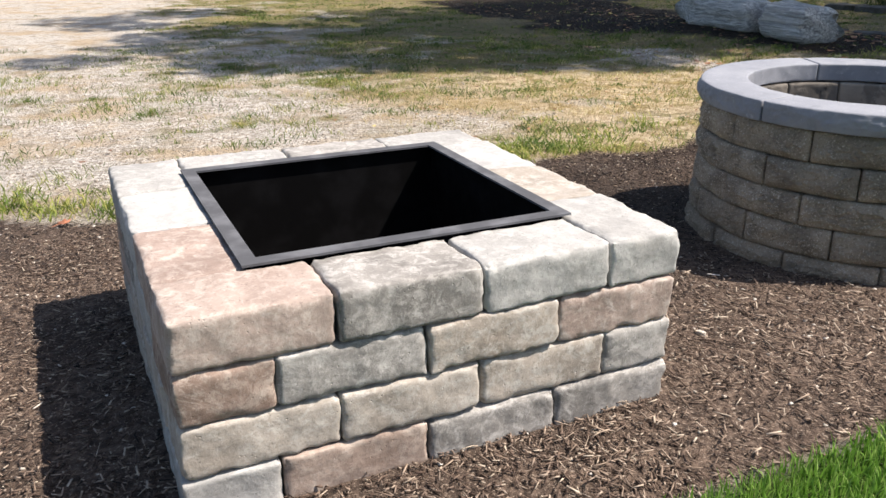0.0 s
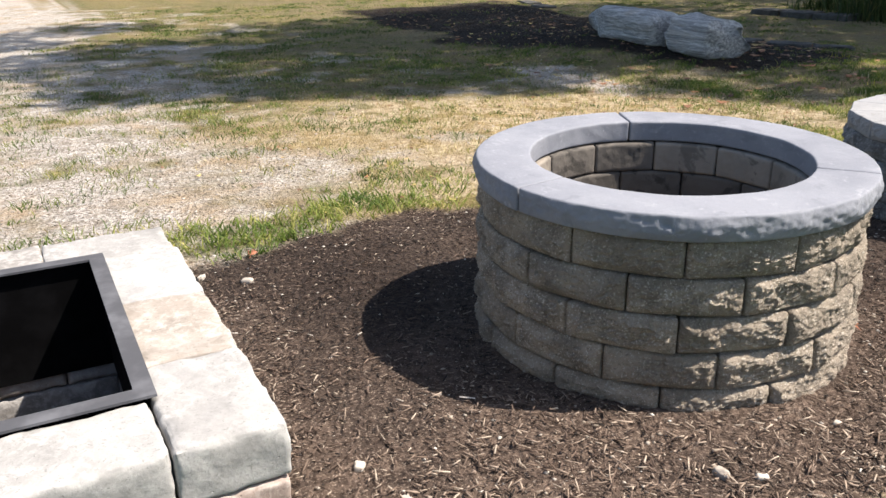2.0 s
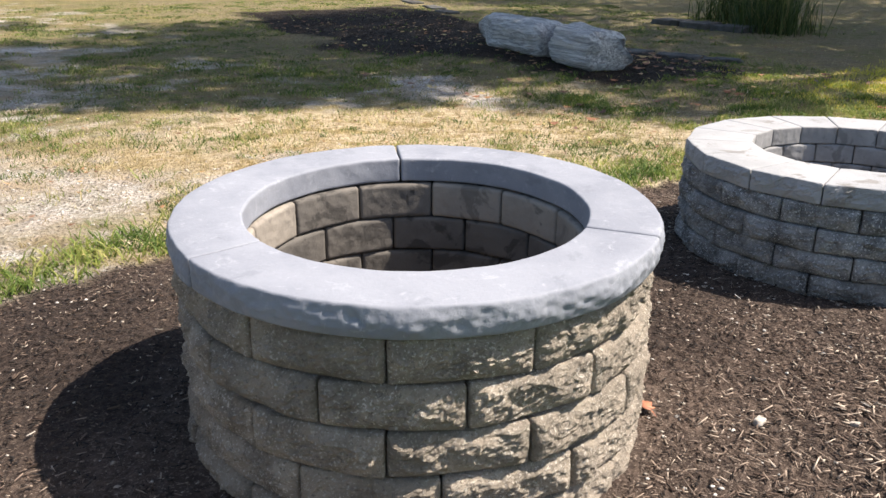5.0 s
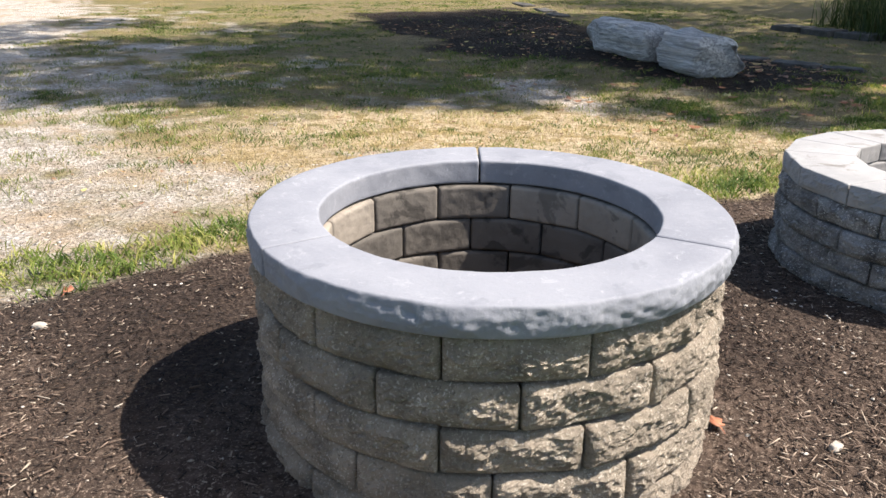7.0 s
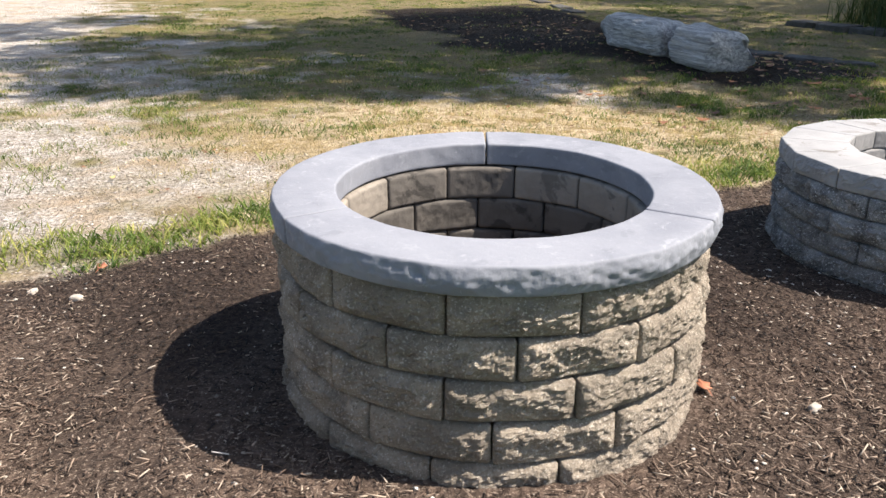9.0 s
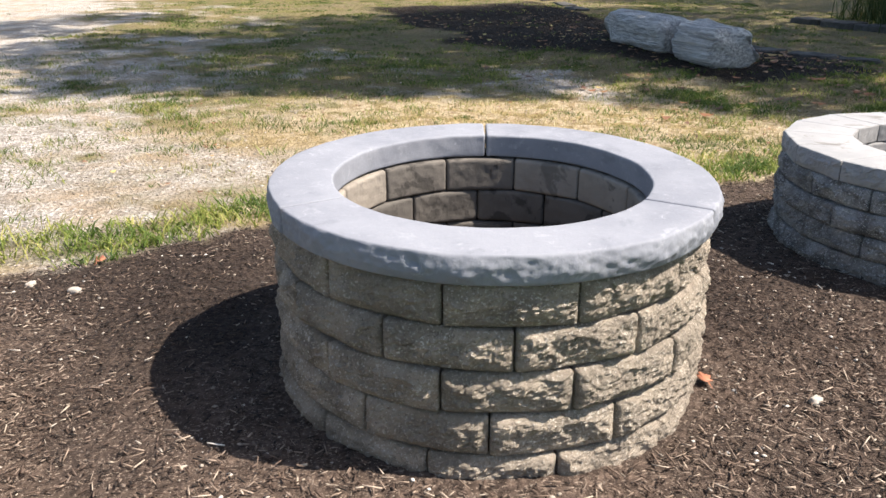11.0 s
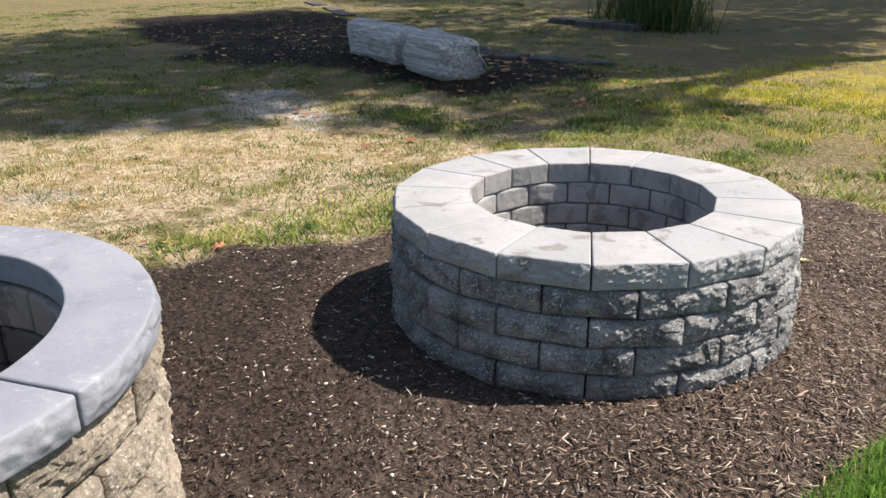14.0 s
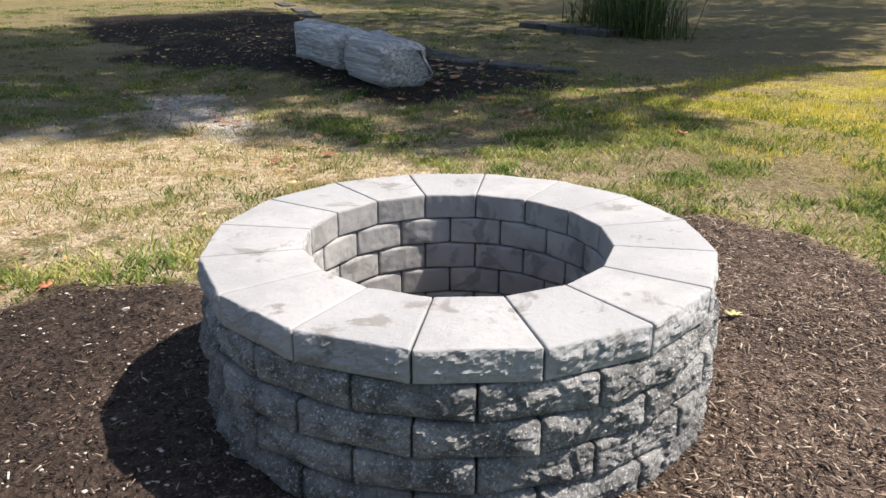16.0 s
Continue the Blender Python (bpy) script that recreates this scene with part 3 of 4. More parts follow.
# ---- round fire pit with the blue-grey cap ----
def capped_fire_pit():
    c = (0.0, 0.0)
    pit = thing("capped_fire_pit", "round buff split-face fire pit with smooth blue-grey cap", "fire pit", (2.574, 1.922, 0.0145), "fire pits")
    top, thick = 0.592, 0.068
    for k in range(3):
        a0 = 66 + 120 * k
        verts, faces = arc_block(c, a0, a0 + 120, 0.395, 0.556, top - thick, top, 0.0065, k + 40, 0.0095, 0.0, (220, 5, 11), 0.006, 0.0006, 12.0, 0.35)
        tagged(mesh_object("cap_stone", verts, faces, M_BLUE, pit, True), "smooth blue-grey cap segment with a chiselled rim")
    tall = 0.099
    jig, out = random.Random(8), (-0.009, -0.006, -0.004, -0.003, -0.003, -0.004)
    for course, start in enumerate((-126.6, -110.7, -126.9, -115.8, -130.0, -112.0)):
        z1 = top - thick - 0.002 - tall * course
        for k in range(12):
            a0 = start + 30 * k
            verts, faces = arc_block(c, a0, a0 + 30, 0.388, 0.553 + out[course] + jig.uniform(-0.004, 0.004), z1 - tall, z1, 0.010, course * 31 + k, 0.0130, 0.5, (46, 3, 18), 0.003, facets=0.5, pillow=jig.uniform(0.004, 0.011))
            mid = (a0 + 15) % 360
            # darker inner faces on the lower courses and towards the back and right
            darker = course > 2 or 40 < mid < 100 or (course > 0 and (mid < 125 or mid > 330))
            mesh_object("block", verts, faces, M_WALL, pit, "crags", M_DARKBUFF if darker else M_BUFF, 0.45)
    # the whole ring has settled a little towards the lawn
    pit.rotation_euler = Matrix.Rotation(radians(1.5), 3, Vector((0.89, -0.45, 0.0)).normalized()).to_euler()
    return pit


# ---- low round fire pit of sixteen-sided rings ----
def grey_fire_pit():
    c = (0.0, 0.0)
    pit = thing("grey_fire_pit", "low round grey split-face fire pit with pale stained top", "fire pit", (4.497, 2.0, 0.0), "fire pits")
    jig = random.Random(12)
    zs = (0.490, 0.418, 0.341, 0.264, 0.187, 0.110, 0.033)
    for course in range(6):
        start = 0.0 if course % 2 == 0 else 11.25
        for k in range(16):
            a0 = start + 22.5 * k
            cap = course == 0
            grow = 0.0 if cap else jig.uniform(-0.006, 0.005) + min(0.003 * course, 0.006)
            verts, faces = arc_block(c, a0, a0 + 22.5, 0.372, 0.614 + grow, zs[course + 1], zs[course], 0.005 if cap else 0.008, course * 29 + k + 200,
                                     0.009 if cap else 0.015, 1.0, (36, 3, 13), 0.004, facets=0.6, pillow=0.001 if cap else jig.uniform(0.0, 0.005))
            mesh_object("cap_stone" if cap else "block", verts, faces, M_TOP if cap else M_RING, pit, "crags", M_ASH, 0.40 if cap else 0.50)
    return pit


square_fire_pit()
capped_fire_pit()
grey_fire_pit()


# ---- rock columns lying in the bed ----
def rock_column(name, y0, y1, x0, x1, seed, taper, slant):
    """One length of a split rock column lying on its side along y."""
    ny, na = 44, 64
    col = thing(name, "pale grey layered rock column length lying on black mulch", "rock", (0, 0, 0), "rock columns")
    verts, faces = [], []
    for i in range(ny + 1):
        t = i / ny
        y = y0 + (y1 - y0) * t
        cx = x0 + (x1 - x0) * t
        base = float(ground_z(cx, y)) - 0.035
        end = 1.0 - 0.24 * max(0.0, 1 - min(t, 1 - t) / 0.12) ** 1.6
        for j in range(na):
            a = 2 * math.pi * j / na
            u, v = math.cos(a), math.sin(a)
            k = (abs(u) ** 3.4 + abs(v) ** 3.4) ** (-1 / 3.4)
            ridge = abs(noise.noise(Vector((u * 7 + seed, v * 7, y * 0.25)))) * 0.16 + abs(noise.noise(Vector((u * 15 + seed, v * 15, y * 0.5)))) * 0.07
            chunk = noise.cell_vector(Vector((u * 2.4 + seed * 3.1, v * 2.4, y * 2.1))).x * 0.05
            wob = 1.03 - ridge + chunk + 0.10 * noise.noise(Vector((u * 1.8 + seed, v * 1.8, y * 0.8))) + 0.05 * noise.noise(Vector((u * 5, v * 5 + seed, y * 5)))
            w, hh = 0.225 * (1 - taper * t), 0.18 * (1 - taper * t)
            sk = (0.13 * noise.noise(Vector((u * 1.3, v * 1.3, seed))) - 0.06 * u) * max(0.0, 1 - min(t, 1 - t) / 0.25) + slant * u * t
            verts.append((cx + u * k * w * wob * end, y + sk, base + hh + v * k * hh * wob * end))
    for i in range(ny):
        for j in range(na):
            faces.append((i * na + j, i * na + (j + 1) % na, (i + 1) * na + (j + 1) % na, (i + 1) * na + j))
    faces.append(tuple(range(na))[::-1])
    faces.append(tuple(ny * na + j for j in range(na)))
    me = mesh_object("rock_body", verts, faces, ROCK, col, True)
    bm = bmesh.new()
    bm.from_mesh(me.data)
    bmesh.ops.recalc_face_normals(bm, faces=bm.faces)
    bm.to_mesh(me.data)
    bm.free()
    return col


ROCK = rock()
rock_column("rock_column", 5.92, 6.56, 6.97, 7.00, 2.0, -0.05, 0.0)
rock_column("rock_column", 6.74, 8.15, 7.00, 7.15, 9.0, 0.02, 0.38)


# ---- flat edging stones of the beds ----
def edging_stone(x, y, turn, size, seed):
    verts, faces = straight_block(size, 0.03, seed, 0.03, (7, 5, 3))
    ob = mesh_object("edging_stone", verts, faces, M_EDGE, None, True)
    ob.matrix_world = pose(x, y, float(ground_z(x, y)) - size[2] * 0.08, 0, 0, turn)
    return tagged(ob, "dull grey flat edging stone beside the planting bed", "stone", "edging stones")


M_EDGE = M_BARK
for x, y, turn, length in ((8.55, 7.35, -75, 0.75), (8.78, 6.75, -70, 0.6), (8.95, 6.3, -50, 0.5), (10.05, 13.5, 76, 0.9), (10.45, 14.6, 72, 1.1), (10.95, 16.3, 74, 1.3), (8.75, 8.2, -85, 0.8)):
    edging_stone(x, y, turn, (length * 0.8, 0.28, 0.08), x * 7 + y)
for x, y, turn, length in ((12.0, 9.85, -88, 0.56), (11.95, 9.24, -93, 0.54), (11.98, 8.62, -85, 0.56)):
    edging_stone(x, y, turn, (length, 0.4, 0.2), x * 5 + y)


# ---- loose stuff: chips, gravel, grass, leaves ----
def in_pit(x, y, margin=0.0):
    sq = (np.abs(x - 0.68) < 0.53 + margin) & (np.abs(y - 1.80) < 0.53 + margin)
    return sq | (np.hypot(x - 2.57, y - 1.915) < 0.57 + margin) | (np.hypot(x - 4.497, y - 2.0) < 0.61 + margin)


def bars(x, y, z, size, yaw, pitch, roll):
    """Corner points and faces of many small bars at once; size is (n, 3)."""
    n = len(x)
    base = np.array([(-1, -1, -1), (1, -1, -1), (1, 1, -1), (-1, 1, -1), (-1, -1, 1), (1, -1, 1), (1, 1, 1), (-1, 1, 1)], float) * 0.5
    p = base[None] * size[:, None, :]
    p[:, :, 1] *= np.where(base[None, :, 0] > 0, RNG.uniform(0.3, 1.0, n)[:, None], 1.0)
    cr, sr, cp, sp, cy, sy = np.cos(roll), np.sin(roll), np.cos(pitch), np.sin(pitch), np.cos(yaw), np.sin(yaw)
    X, Y, Z = p[..., 0], p[..., 1], p[..., 2]
    Y, Z = Y * cr[:, None] - Z * sr[:, None], Y * sr[:, None] + Z * cr[:, None]
    X, Z = X * cp[:, None] + Z * sp[:, None], -X * sp[:, None] + Z * cp[:, None]
    X, Y = X * cy[:, None] - Y * sy[:, None], X * sy[:, None] + Y * cy[:, None]
    verts = np.stack([X + x[:, None], Y + y[:, None], Z + z[:, None]], -1).reshape(-1, 3)
    f = np.array([(0, 3, 2, 1), (4, 5, 6, 7), (0, 1, 5, 4), (1, 2, 6, 5), (2, 3, 7, 6), (3, 0, 4, 7)])
    faces = (f[None] + 8 * np.arange(n)[:, None, None]).reshape(-1, 4)
    return verts, faces


def quick_mesh(name, verts, faces, material, label, category):
    me = bpy.data.meshes.new(name)
    k = faces.shape[1]
    me.vertices.add(len(verts))
    me.vertices.foreach_set("co", np.ascontiguousarray(verts, dtype=np.float32).ravel())
    me.loops.add(faces.size)
    me.loops.foreach_set("vertex_index", np.ascontiguousarray(faces, dtype=np.int32).ravel())
    me.polygons.add(len(faces))
    me.polygons.foreach_set("loop_start", np.arange(0, faces.size, k, dtype=np.int32))
    me.update(calc_edges=True)
    me.validate()
    me.materials.append(material)
    return tagged(new(name, me), label, category, kind="stuff")


def scatter(n, x0, x1, y0, y1, keep):
    x, y = RNG.uniform(x0, x1, n), RNG.uniform(y0, y1, n)
    ok = RNG.random(n) < keep(x, y)
    return x[ok], y[ok]


def chips(name, n, area, keep, lengths, material, label, lift=0.004):
    x, y = scatter(n, *area, keep)
    n = len(x)
    size = np.stack([RNG.uniform(*lengths, n) * RNG.uniform(0.4, 1.0, n), RNG.uniform(0.0014, 0.0046, n), RNG.uniform(0.001, 0.0026, n)], 1)
    v, f = bars(x, y, ground_z(x, y) + lift + RNG.uniform(0, 0.006, n), size, RNG.uniform(0, 6.28, n), RNG.normal(0, 0.22, n), RNG.normal(0, 0.4, n))
    return quick_mesh(name, v, f, material, label, "mulch")


mul = lambda x, y: mulch_cover(x, y) * ~in_pit(x, y)
# fewer brown chips, more black ones where mulch is black or shadow painted
chips("bark_chips", 120000, (-1.2, 6.5, 0.85, 3.6), lambda x, y: mul(x, y) * (0.25 + 0.75 * step(fnoise(x, y, 2.3, 12), 0.3, 0.6)) * (1 - 0.85 * compost_shade_cover(x, y)), (0.006, 0.032), M_CHIP, "shredded brown bark mulch chips")
chips("dark_chips", 45000, (-1.2, 6.5, 0.85, 3.6), lambda x, y: mul(x, y) * (0.2 + 0.8 * compost_shade_cover(x, y)), (0.006, 0.03), M_DARKCHIP, "fine black bark crumbs")
front = lambda x, y: mul(x, y) * np.clip((1 - step(y, 1.2, 1.65)) * step(fnoise(x, y, 2.1, 18), 0.25, 0.55) + step(x, 5.0, 5.6) * 0.7 + step(x, 1.1, 1.3) * (1 - step(x, 1.9, 2.2)) * (1 - step(y, 1.5, 1.9)) * 0.6, 0, 1)
chips("bark_shreds", 36000, (-0.8, 6.5, 0.85, 3.2), front, (0.012, 0.052), M_SHRED, "coarse tan bark shreds lying on mulch", 0.007)
chips("wood_splinters", 450, (-1.0, 6.5, 0.85, 3.0), lambda x, y: mul(x, y) * step(fnoise(x, y, 1.9, 2), 0.35, 0.65), (0.012, 0.045), M_FLECK, "pale dry wood splinters on mulch", 0.008)
chips("bed_chips", 14000, (5.2, 10.4, 5.0, 15.0), bed_cover, (0.03, 0.09), M_DARKCHIP, "black bark mulch chips in bed")


def pebbles(name, n, area, keep, r, material, label):
    x, y = scatter(n, *area, keep)
    n = len(x)
    base = np.array([(1, 0, 0), (0, 1, 0), (-1, 0, 0), (0, -1, 0), (0, 0, 1), (0, 0, -1), (.7, .7, .4), (-.7, .6, .4), (-.6, -.7, .4), (.7, -.7, .4)], float)
    f = np.array([(0, 6, 9), (6, 1, 7), (7, 2, 8), (8, 3, 9), (4, 9, 6), (4, 6, 7), (4, 7, 8), (4, 8, 9), (0, 1, 6), (1, 2, 7), (2, 3, 8), (3, 0, 9), (5, 1, 0), (5, 2, 1), (5, 3, 2), (5, 0, 3)])
    s = r[0] + (r[1] - r[0]) * RNG.random(n) ** 3
    p = base[None] * s[:, None, None] * RNG.uniform(0.65, 1.25, (n, 10, 1)) * np.array([1, 1, 0.6])
    a = RNG.uniform(0, 6.28, n)
    X = p[..., 0] * np.cos(a)[:, None] * 1.3 - p[..., 1] * np.sin(a)[:, None]
    Y = p[..., 0] * np.sin(a)[:, None] * 1.3 + p[..., 1] * np.cos(a)[:, None]
    v = np.stack([X + x[:, None], Y + y[:, None], p[..., 2] + (ground_z(x, y) + s * 0.15)[:, None]], -1).reshape(-1, 3)
    return quick_mesh(name, v, (f[None] + 10 * np.arange(n)[:, None, None]).reshape(-1, 3), material, label, "gravel")


pebbles("mulch_pebbles", 11000, (-1.0, 6.5, 0.85, 3.4), lambda x, y: mul(x, y) * (0.25 + 0.75 * step(fnoise(x, y, 3, 77), 0.4, 0.7)), (0.0008, 0.0065), M_FLECK, "small pale pebbles among the mulch")
pebbles("gravel", 42000, (-2.5, 6.5, 3.0, 9.0), lambda x, y: (1 - mulch_cover(x, y)) * (1 - 0.8 * grass_cover(x, y)) * (1 - bed_cover(x, y)) * (1 - 0.75 * dirt_cover(x, y)) * (1.0 - 0.06 * (y - 3) - 0.1 * step(x, 2, 5)), (0.002, 0.010), M_GRAVEL, "loose pale crushed gravel")


def blades(name, x, y, tall, wide, material, label, lean=0.5, sprawl=False):
    """Bent grass blades: two faces each; sprawling ones lie low."""
    n = len(x)
    a, l = RNG.uniform(0, 6.28, n), np.minimum(np.abs(RNG.normal(0, lean, n)), 1.5)
    if sprawl:
        l = RNG.uniform(0.85, 1.52, n)
    h = tall * RNG.uniform(0.45, 1.1, n)
    z = ground_z(x, y) - 0.004
    dx, dy = np.cos(a), np.sin(a)
    b = RNG.uniform(0, 6.28, n)
    wx, wy = np.cos(b) * wide / 2, np.sin(b) * wide / 2
    k1, k2 = np.sin(l * 0.5) * 0.55, np.sin(l) * 0.55 + np.sin(l * 0.5) * 0.45
    z1, z2 = np.cos(l * 0.5) * 0.55, np.cos(l) * 0.4 + np.cos(l * 0.5) * 0.55
    pts = [(x - wx, y - wy, z), (x + wx, y + wy, z), (x + dx * h * k1 + wx * .8, y + dy * h * k1 + wy * .8, z + h * z1), (x + dx * h * k1 - wx * .8, y + dy * h * k1 - wy * .8, z + h * z1),
           (x + dx * h * k2 + wx * .15, y + dy * h * k2 + wy * .15, z + h * z2), (x + dx * h * k2 - wx * .15, y + dy * h * k2 - wy * .15, z + h * z2)]
    v = np.stack([np.stack(p, -1) for p in pts], 1).reshape(-1, 3)
    f = np.array([(0, 1, 2, 3), (3, 2, 4, 5)])
    return quick_mesh(name, v, (f[None] + 6 * np.arange(n)[:, None, None]).reshape(-1, 4), material, label, "grass")


def tufts(n, per, spread, area, keep):
    x, y = scatter(n, *area, keep)
    x = np.repeat(x, per) + RNG.normal(0, spread, len(x) * per)
    y = np.repeat(y, per) + RNG.normal(0, spread, len(y) * per)
    ok = (mulch_cover(x, y) < 0.75) & ~in_pit(x, y, 0.03)
    return x[ok], y[ok]


x, y = scatter(90000, 0.0, 6.4, 0.3, 1.15, lambda x, y: lawn_cover(x, y) * step(y, 0.3, 0.7) * step(x, 0.0, 0.6) * (1 - step(x, 5.6, 6.4)))
blades("lawn_grass", x, y, 0.05, 0.0032, M_LAWN, "short bright green lawn grass", 0.5)
x, y = scatter(60000, -2.5, 7.5, -2.0, 0.95, lambda x, y: lawn_cover(x, y) * step(y, -2.0, 0.4) * step(x, -2.5, -0.5) * (1 - step(x, 5.5, 7.5)))
blades("lawn_grass", x, y, 0.05, 0.006, M_LAWN, "short bright green lawn grass", 0.5)
wild = lambda x, y: grass_cover(x, y) * (1 - mulch_cover(x, y)) * (1 - 0.93 * bed_cover(x, y)) * (1 - 0.75 * dry_cover(x, y)) * (1 - 0.6 * sunlit_cover(x, y)) * (0.12 + 0.88 * step(fnoise(x, y, 3.3, 101), 0.47, 0.58)) * patches(x, y) * (y > 1)
x, y = tufts(36000, 7, 0.022, (-2.5, 9.5, 1.0, 8.0), wild)
blades("rough_grass", x, y, 0.048, 0.0055, M_GRASS, "rough patchy green and yellowing grass", 1.1, True)
x, y = tufts(24000, 6, 0.04, (-0.5, 14, 7.5, 18.0), wild)
blades("rough_grass", x, y, 0.05, 0.010, M_GRASS, "rough patchy green and yellowing grass", 1.1, True)
# blades with sunlight painted into their yellow
x, y = tufts(16000, 7, 0.03, (5.8, 14, 1.0, 6.2), lambda x, y: sunlit_cover(x, y) * patches(x, y) * step(fnoise(x, y, 3.1, 15), 0.33, 0.58))
blades("sunlit_yellow_grass", x, y, 0.05, 0.006, M_SUNLIT, "lush yellow-green grass coloured as sunlit", 0.8)
x, y = tufts(1300, 26, 0.055, (-2.5, 9.5, 3.2, 9.0), lambda x, y: (1 - mulch_cover(x, y)) * (1 - 0.88 * bed_cover(x, y)) * (0.35 + 0.65 * step(x, 4.0, 6.0)) * step(fnoise(x, y, 1.9, 140), 0.30, 0.62))
blades("weed_clumps", x, y, 0.075, 0.005, M_EDGEGRASS, "ragged green weed clumps in gravel", 1.15, True)
x, y = tufts(1000, 22, 0.06, (-2.5, 5.0, 3.4, 10.0), lambda x, y: (1 - mulch_cover(x, y)) * step(fnoise(x, y, 1.5, 170), 0.38, 0.60))
blades("olive_tufts", x, y, 0.07, 0.0045, M_GRASS, "thin olive and dry tufts in the gravel", 1.0, True)
hay = lambda x, y: (0.25 * grass_cover(x, y) + 0.75 * dry_cover(x, y)) * dry_cover(x, y) * (1 - mulch_cover(x, y)) * (1 - 0.9 * bed_cover(x, y)) * (y > 1)
x, y = tufts(8000, 6, 0.03, (0.0, 12, 2.0, 8.0), hay)
blades("dry_grass", x, y, 0.04, 0.004, M_DRY, "dry straw-coloured grass", 1.0, True)
x, y = tufts(7000, 7, 0.05, (1.0, 9.0, 3.2, 7.5), lambda x, y: (1 - mulch_cover(x, y)) * (1 - bed_cover(x, y)) * (0.2 + 0.8 * dirt_cover(x, y)) * (0.3 + 0.7 * patches(x, y)) * step(fnoise(x, y, 4.2, 64), 0.45, 0.6))
blades("matted_straw", x, y, 0.06, 0.004, M_STRAW, "matted flattened straw and dead grass", 2.2)
x, y = tufts(6500, 8, 0.03, (5.8, 8.6, 1.0, 5.4), lambda x, y: (1 - mulch_cover(x, y)) * (1 - 0.6 * sunlit_cover(x, y)) * patches(x, y) * step(fnoise(x, y, 3.0, 39), 0.36, 0.56))
blades("side_grass", x, y, 0.07, 0.0065, M_EDGEGRASS, "green grass beyond the mulch bed", 1.2, True)
x, y = tufts(7500, 8, 0.035, (-0.6, 6.6, 2.4, 4.2), lambda x, y: np.exp(-((y - np.interp(x, FAR_X, FAR_Y) - 0.18) / 0.2) ** 2) * step(fnoise(x, y, 2.2, 71), 0.35, 0.55))
blades("edge_grass", x, y, 0.075, 0.0065, M_EDGEGRASS, "taller green grass along the mulch edge", 0.9, True)


def ornamental_grass(x, y, n, tall, seed):
    """Clump of long arching blades."""
    r = np.random.default_rng(seed)
    px, py = x + r.normal(0, 0.24, n), y + r.normal(0, 0.24, n)
    ob = blades("ornamental_grass", px, py, tall, 0.014, M_REED, "tall clump of arching green ornamental grass", 0.75)
    del ob["kind"]
    return tagged(ob, category="plant")


ornamental_grass(12.35, 8.2, 420, 0.9, 1)
ornamental_grass(12.9, 9.0, 380, 1.0, 2)
ornamental_grass(13.5, 9.9, 420, 1.0, 3)


def leaves(name, n, area, keep, size, label):
    x, y = scatter(n, *area, keep)
    n = len(x)
    a, s = RNG.uniform(0, 6.28, n), RNG.uniform(*size, n)
    z = ground_z(x, y) + 0.018
    out = []
    for u, v, w in ((1.1, 0, .25), (.35, .5, 0), (-.4, .45, .12), (-.9, 0, .3), (-.4, -.45, 0), (.35, -.5, .15)):
        out.append(np.stack([x + (u * np.cos(a) - v * np.sin(a)) * s, y + (u * np.sin(a) + v * np.cos(a)) * s, z + w * s * RNG.uniform(0.2, 1.6, n)], -1))
    v = np.stack(out, 1).reshape(-1, 3)
    f = np.array([(0, 1, 2, 3), (0, 3, 4, 5)])
    return quick_mesh(name, v, (f[None] + 6 * np.arange(n)[:, None, None]).reshape(-1, 4), M_LEAF, label, "leaves")


leaves("fallen_leaves", 1900, (5.0, 11.5, 4.2, 13.0), lambda x, y: (0.2 + 0.8 * bed_cover(x, y)) * step(fnoise(x, y, 1.4, 11), 0.3, 0.6), (0.012, 0.036), "dry red and yellow fallen leaves")
leaves("fallen_leaves", 210, (5.0, 9.0, 4.3, 7.4), lambda x, y: 0.35 + 0.65 * step(fnoise(x, y, 1.6, 19), 0.4, 0.6), (0.03, 0.055), "large dry orange and yellow fallen leaves")
leaves("leaf_litter", 2600, (2.0, 11.0, 3.2, 9.0), lambda x, y: (1 - mulch_cover(x, y)) * step(fnoise(x, y, 1.9, 57), 0.35, 0.65), (0.008, 0.02), "small brown leaf crumbs in the grass")
leaves("fallen_leaves", 30, (-0.4, 6.5, 3.3, 5.0), lambda x, y: (1 - mulch_cover(x, y)) * 0.6, (0.014, 0.026), "scattered dry orange fallen leaves")


def single_leaf(x, y, size, turn, material, label):
    ob = mesh_object("fallen_leaf", *leaf_shape(size), material, None, True)
    ob.matrix_world = pose(x, y, float(ground_z(x, y)) + 0.012, 4, -6, turn)
    return tagged(ob, label, "leaf", "single fallen leaves")


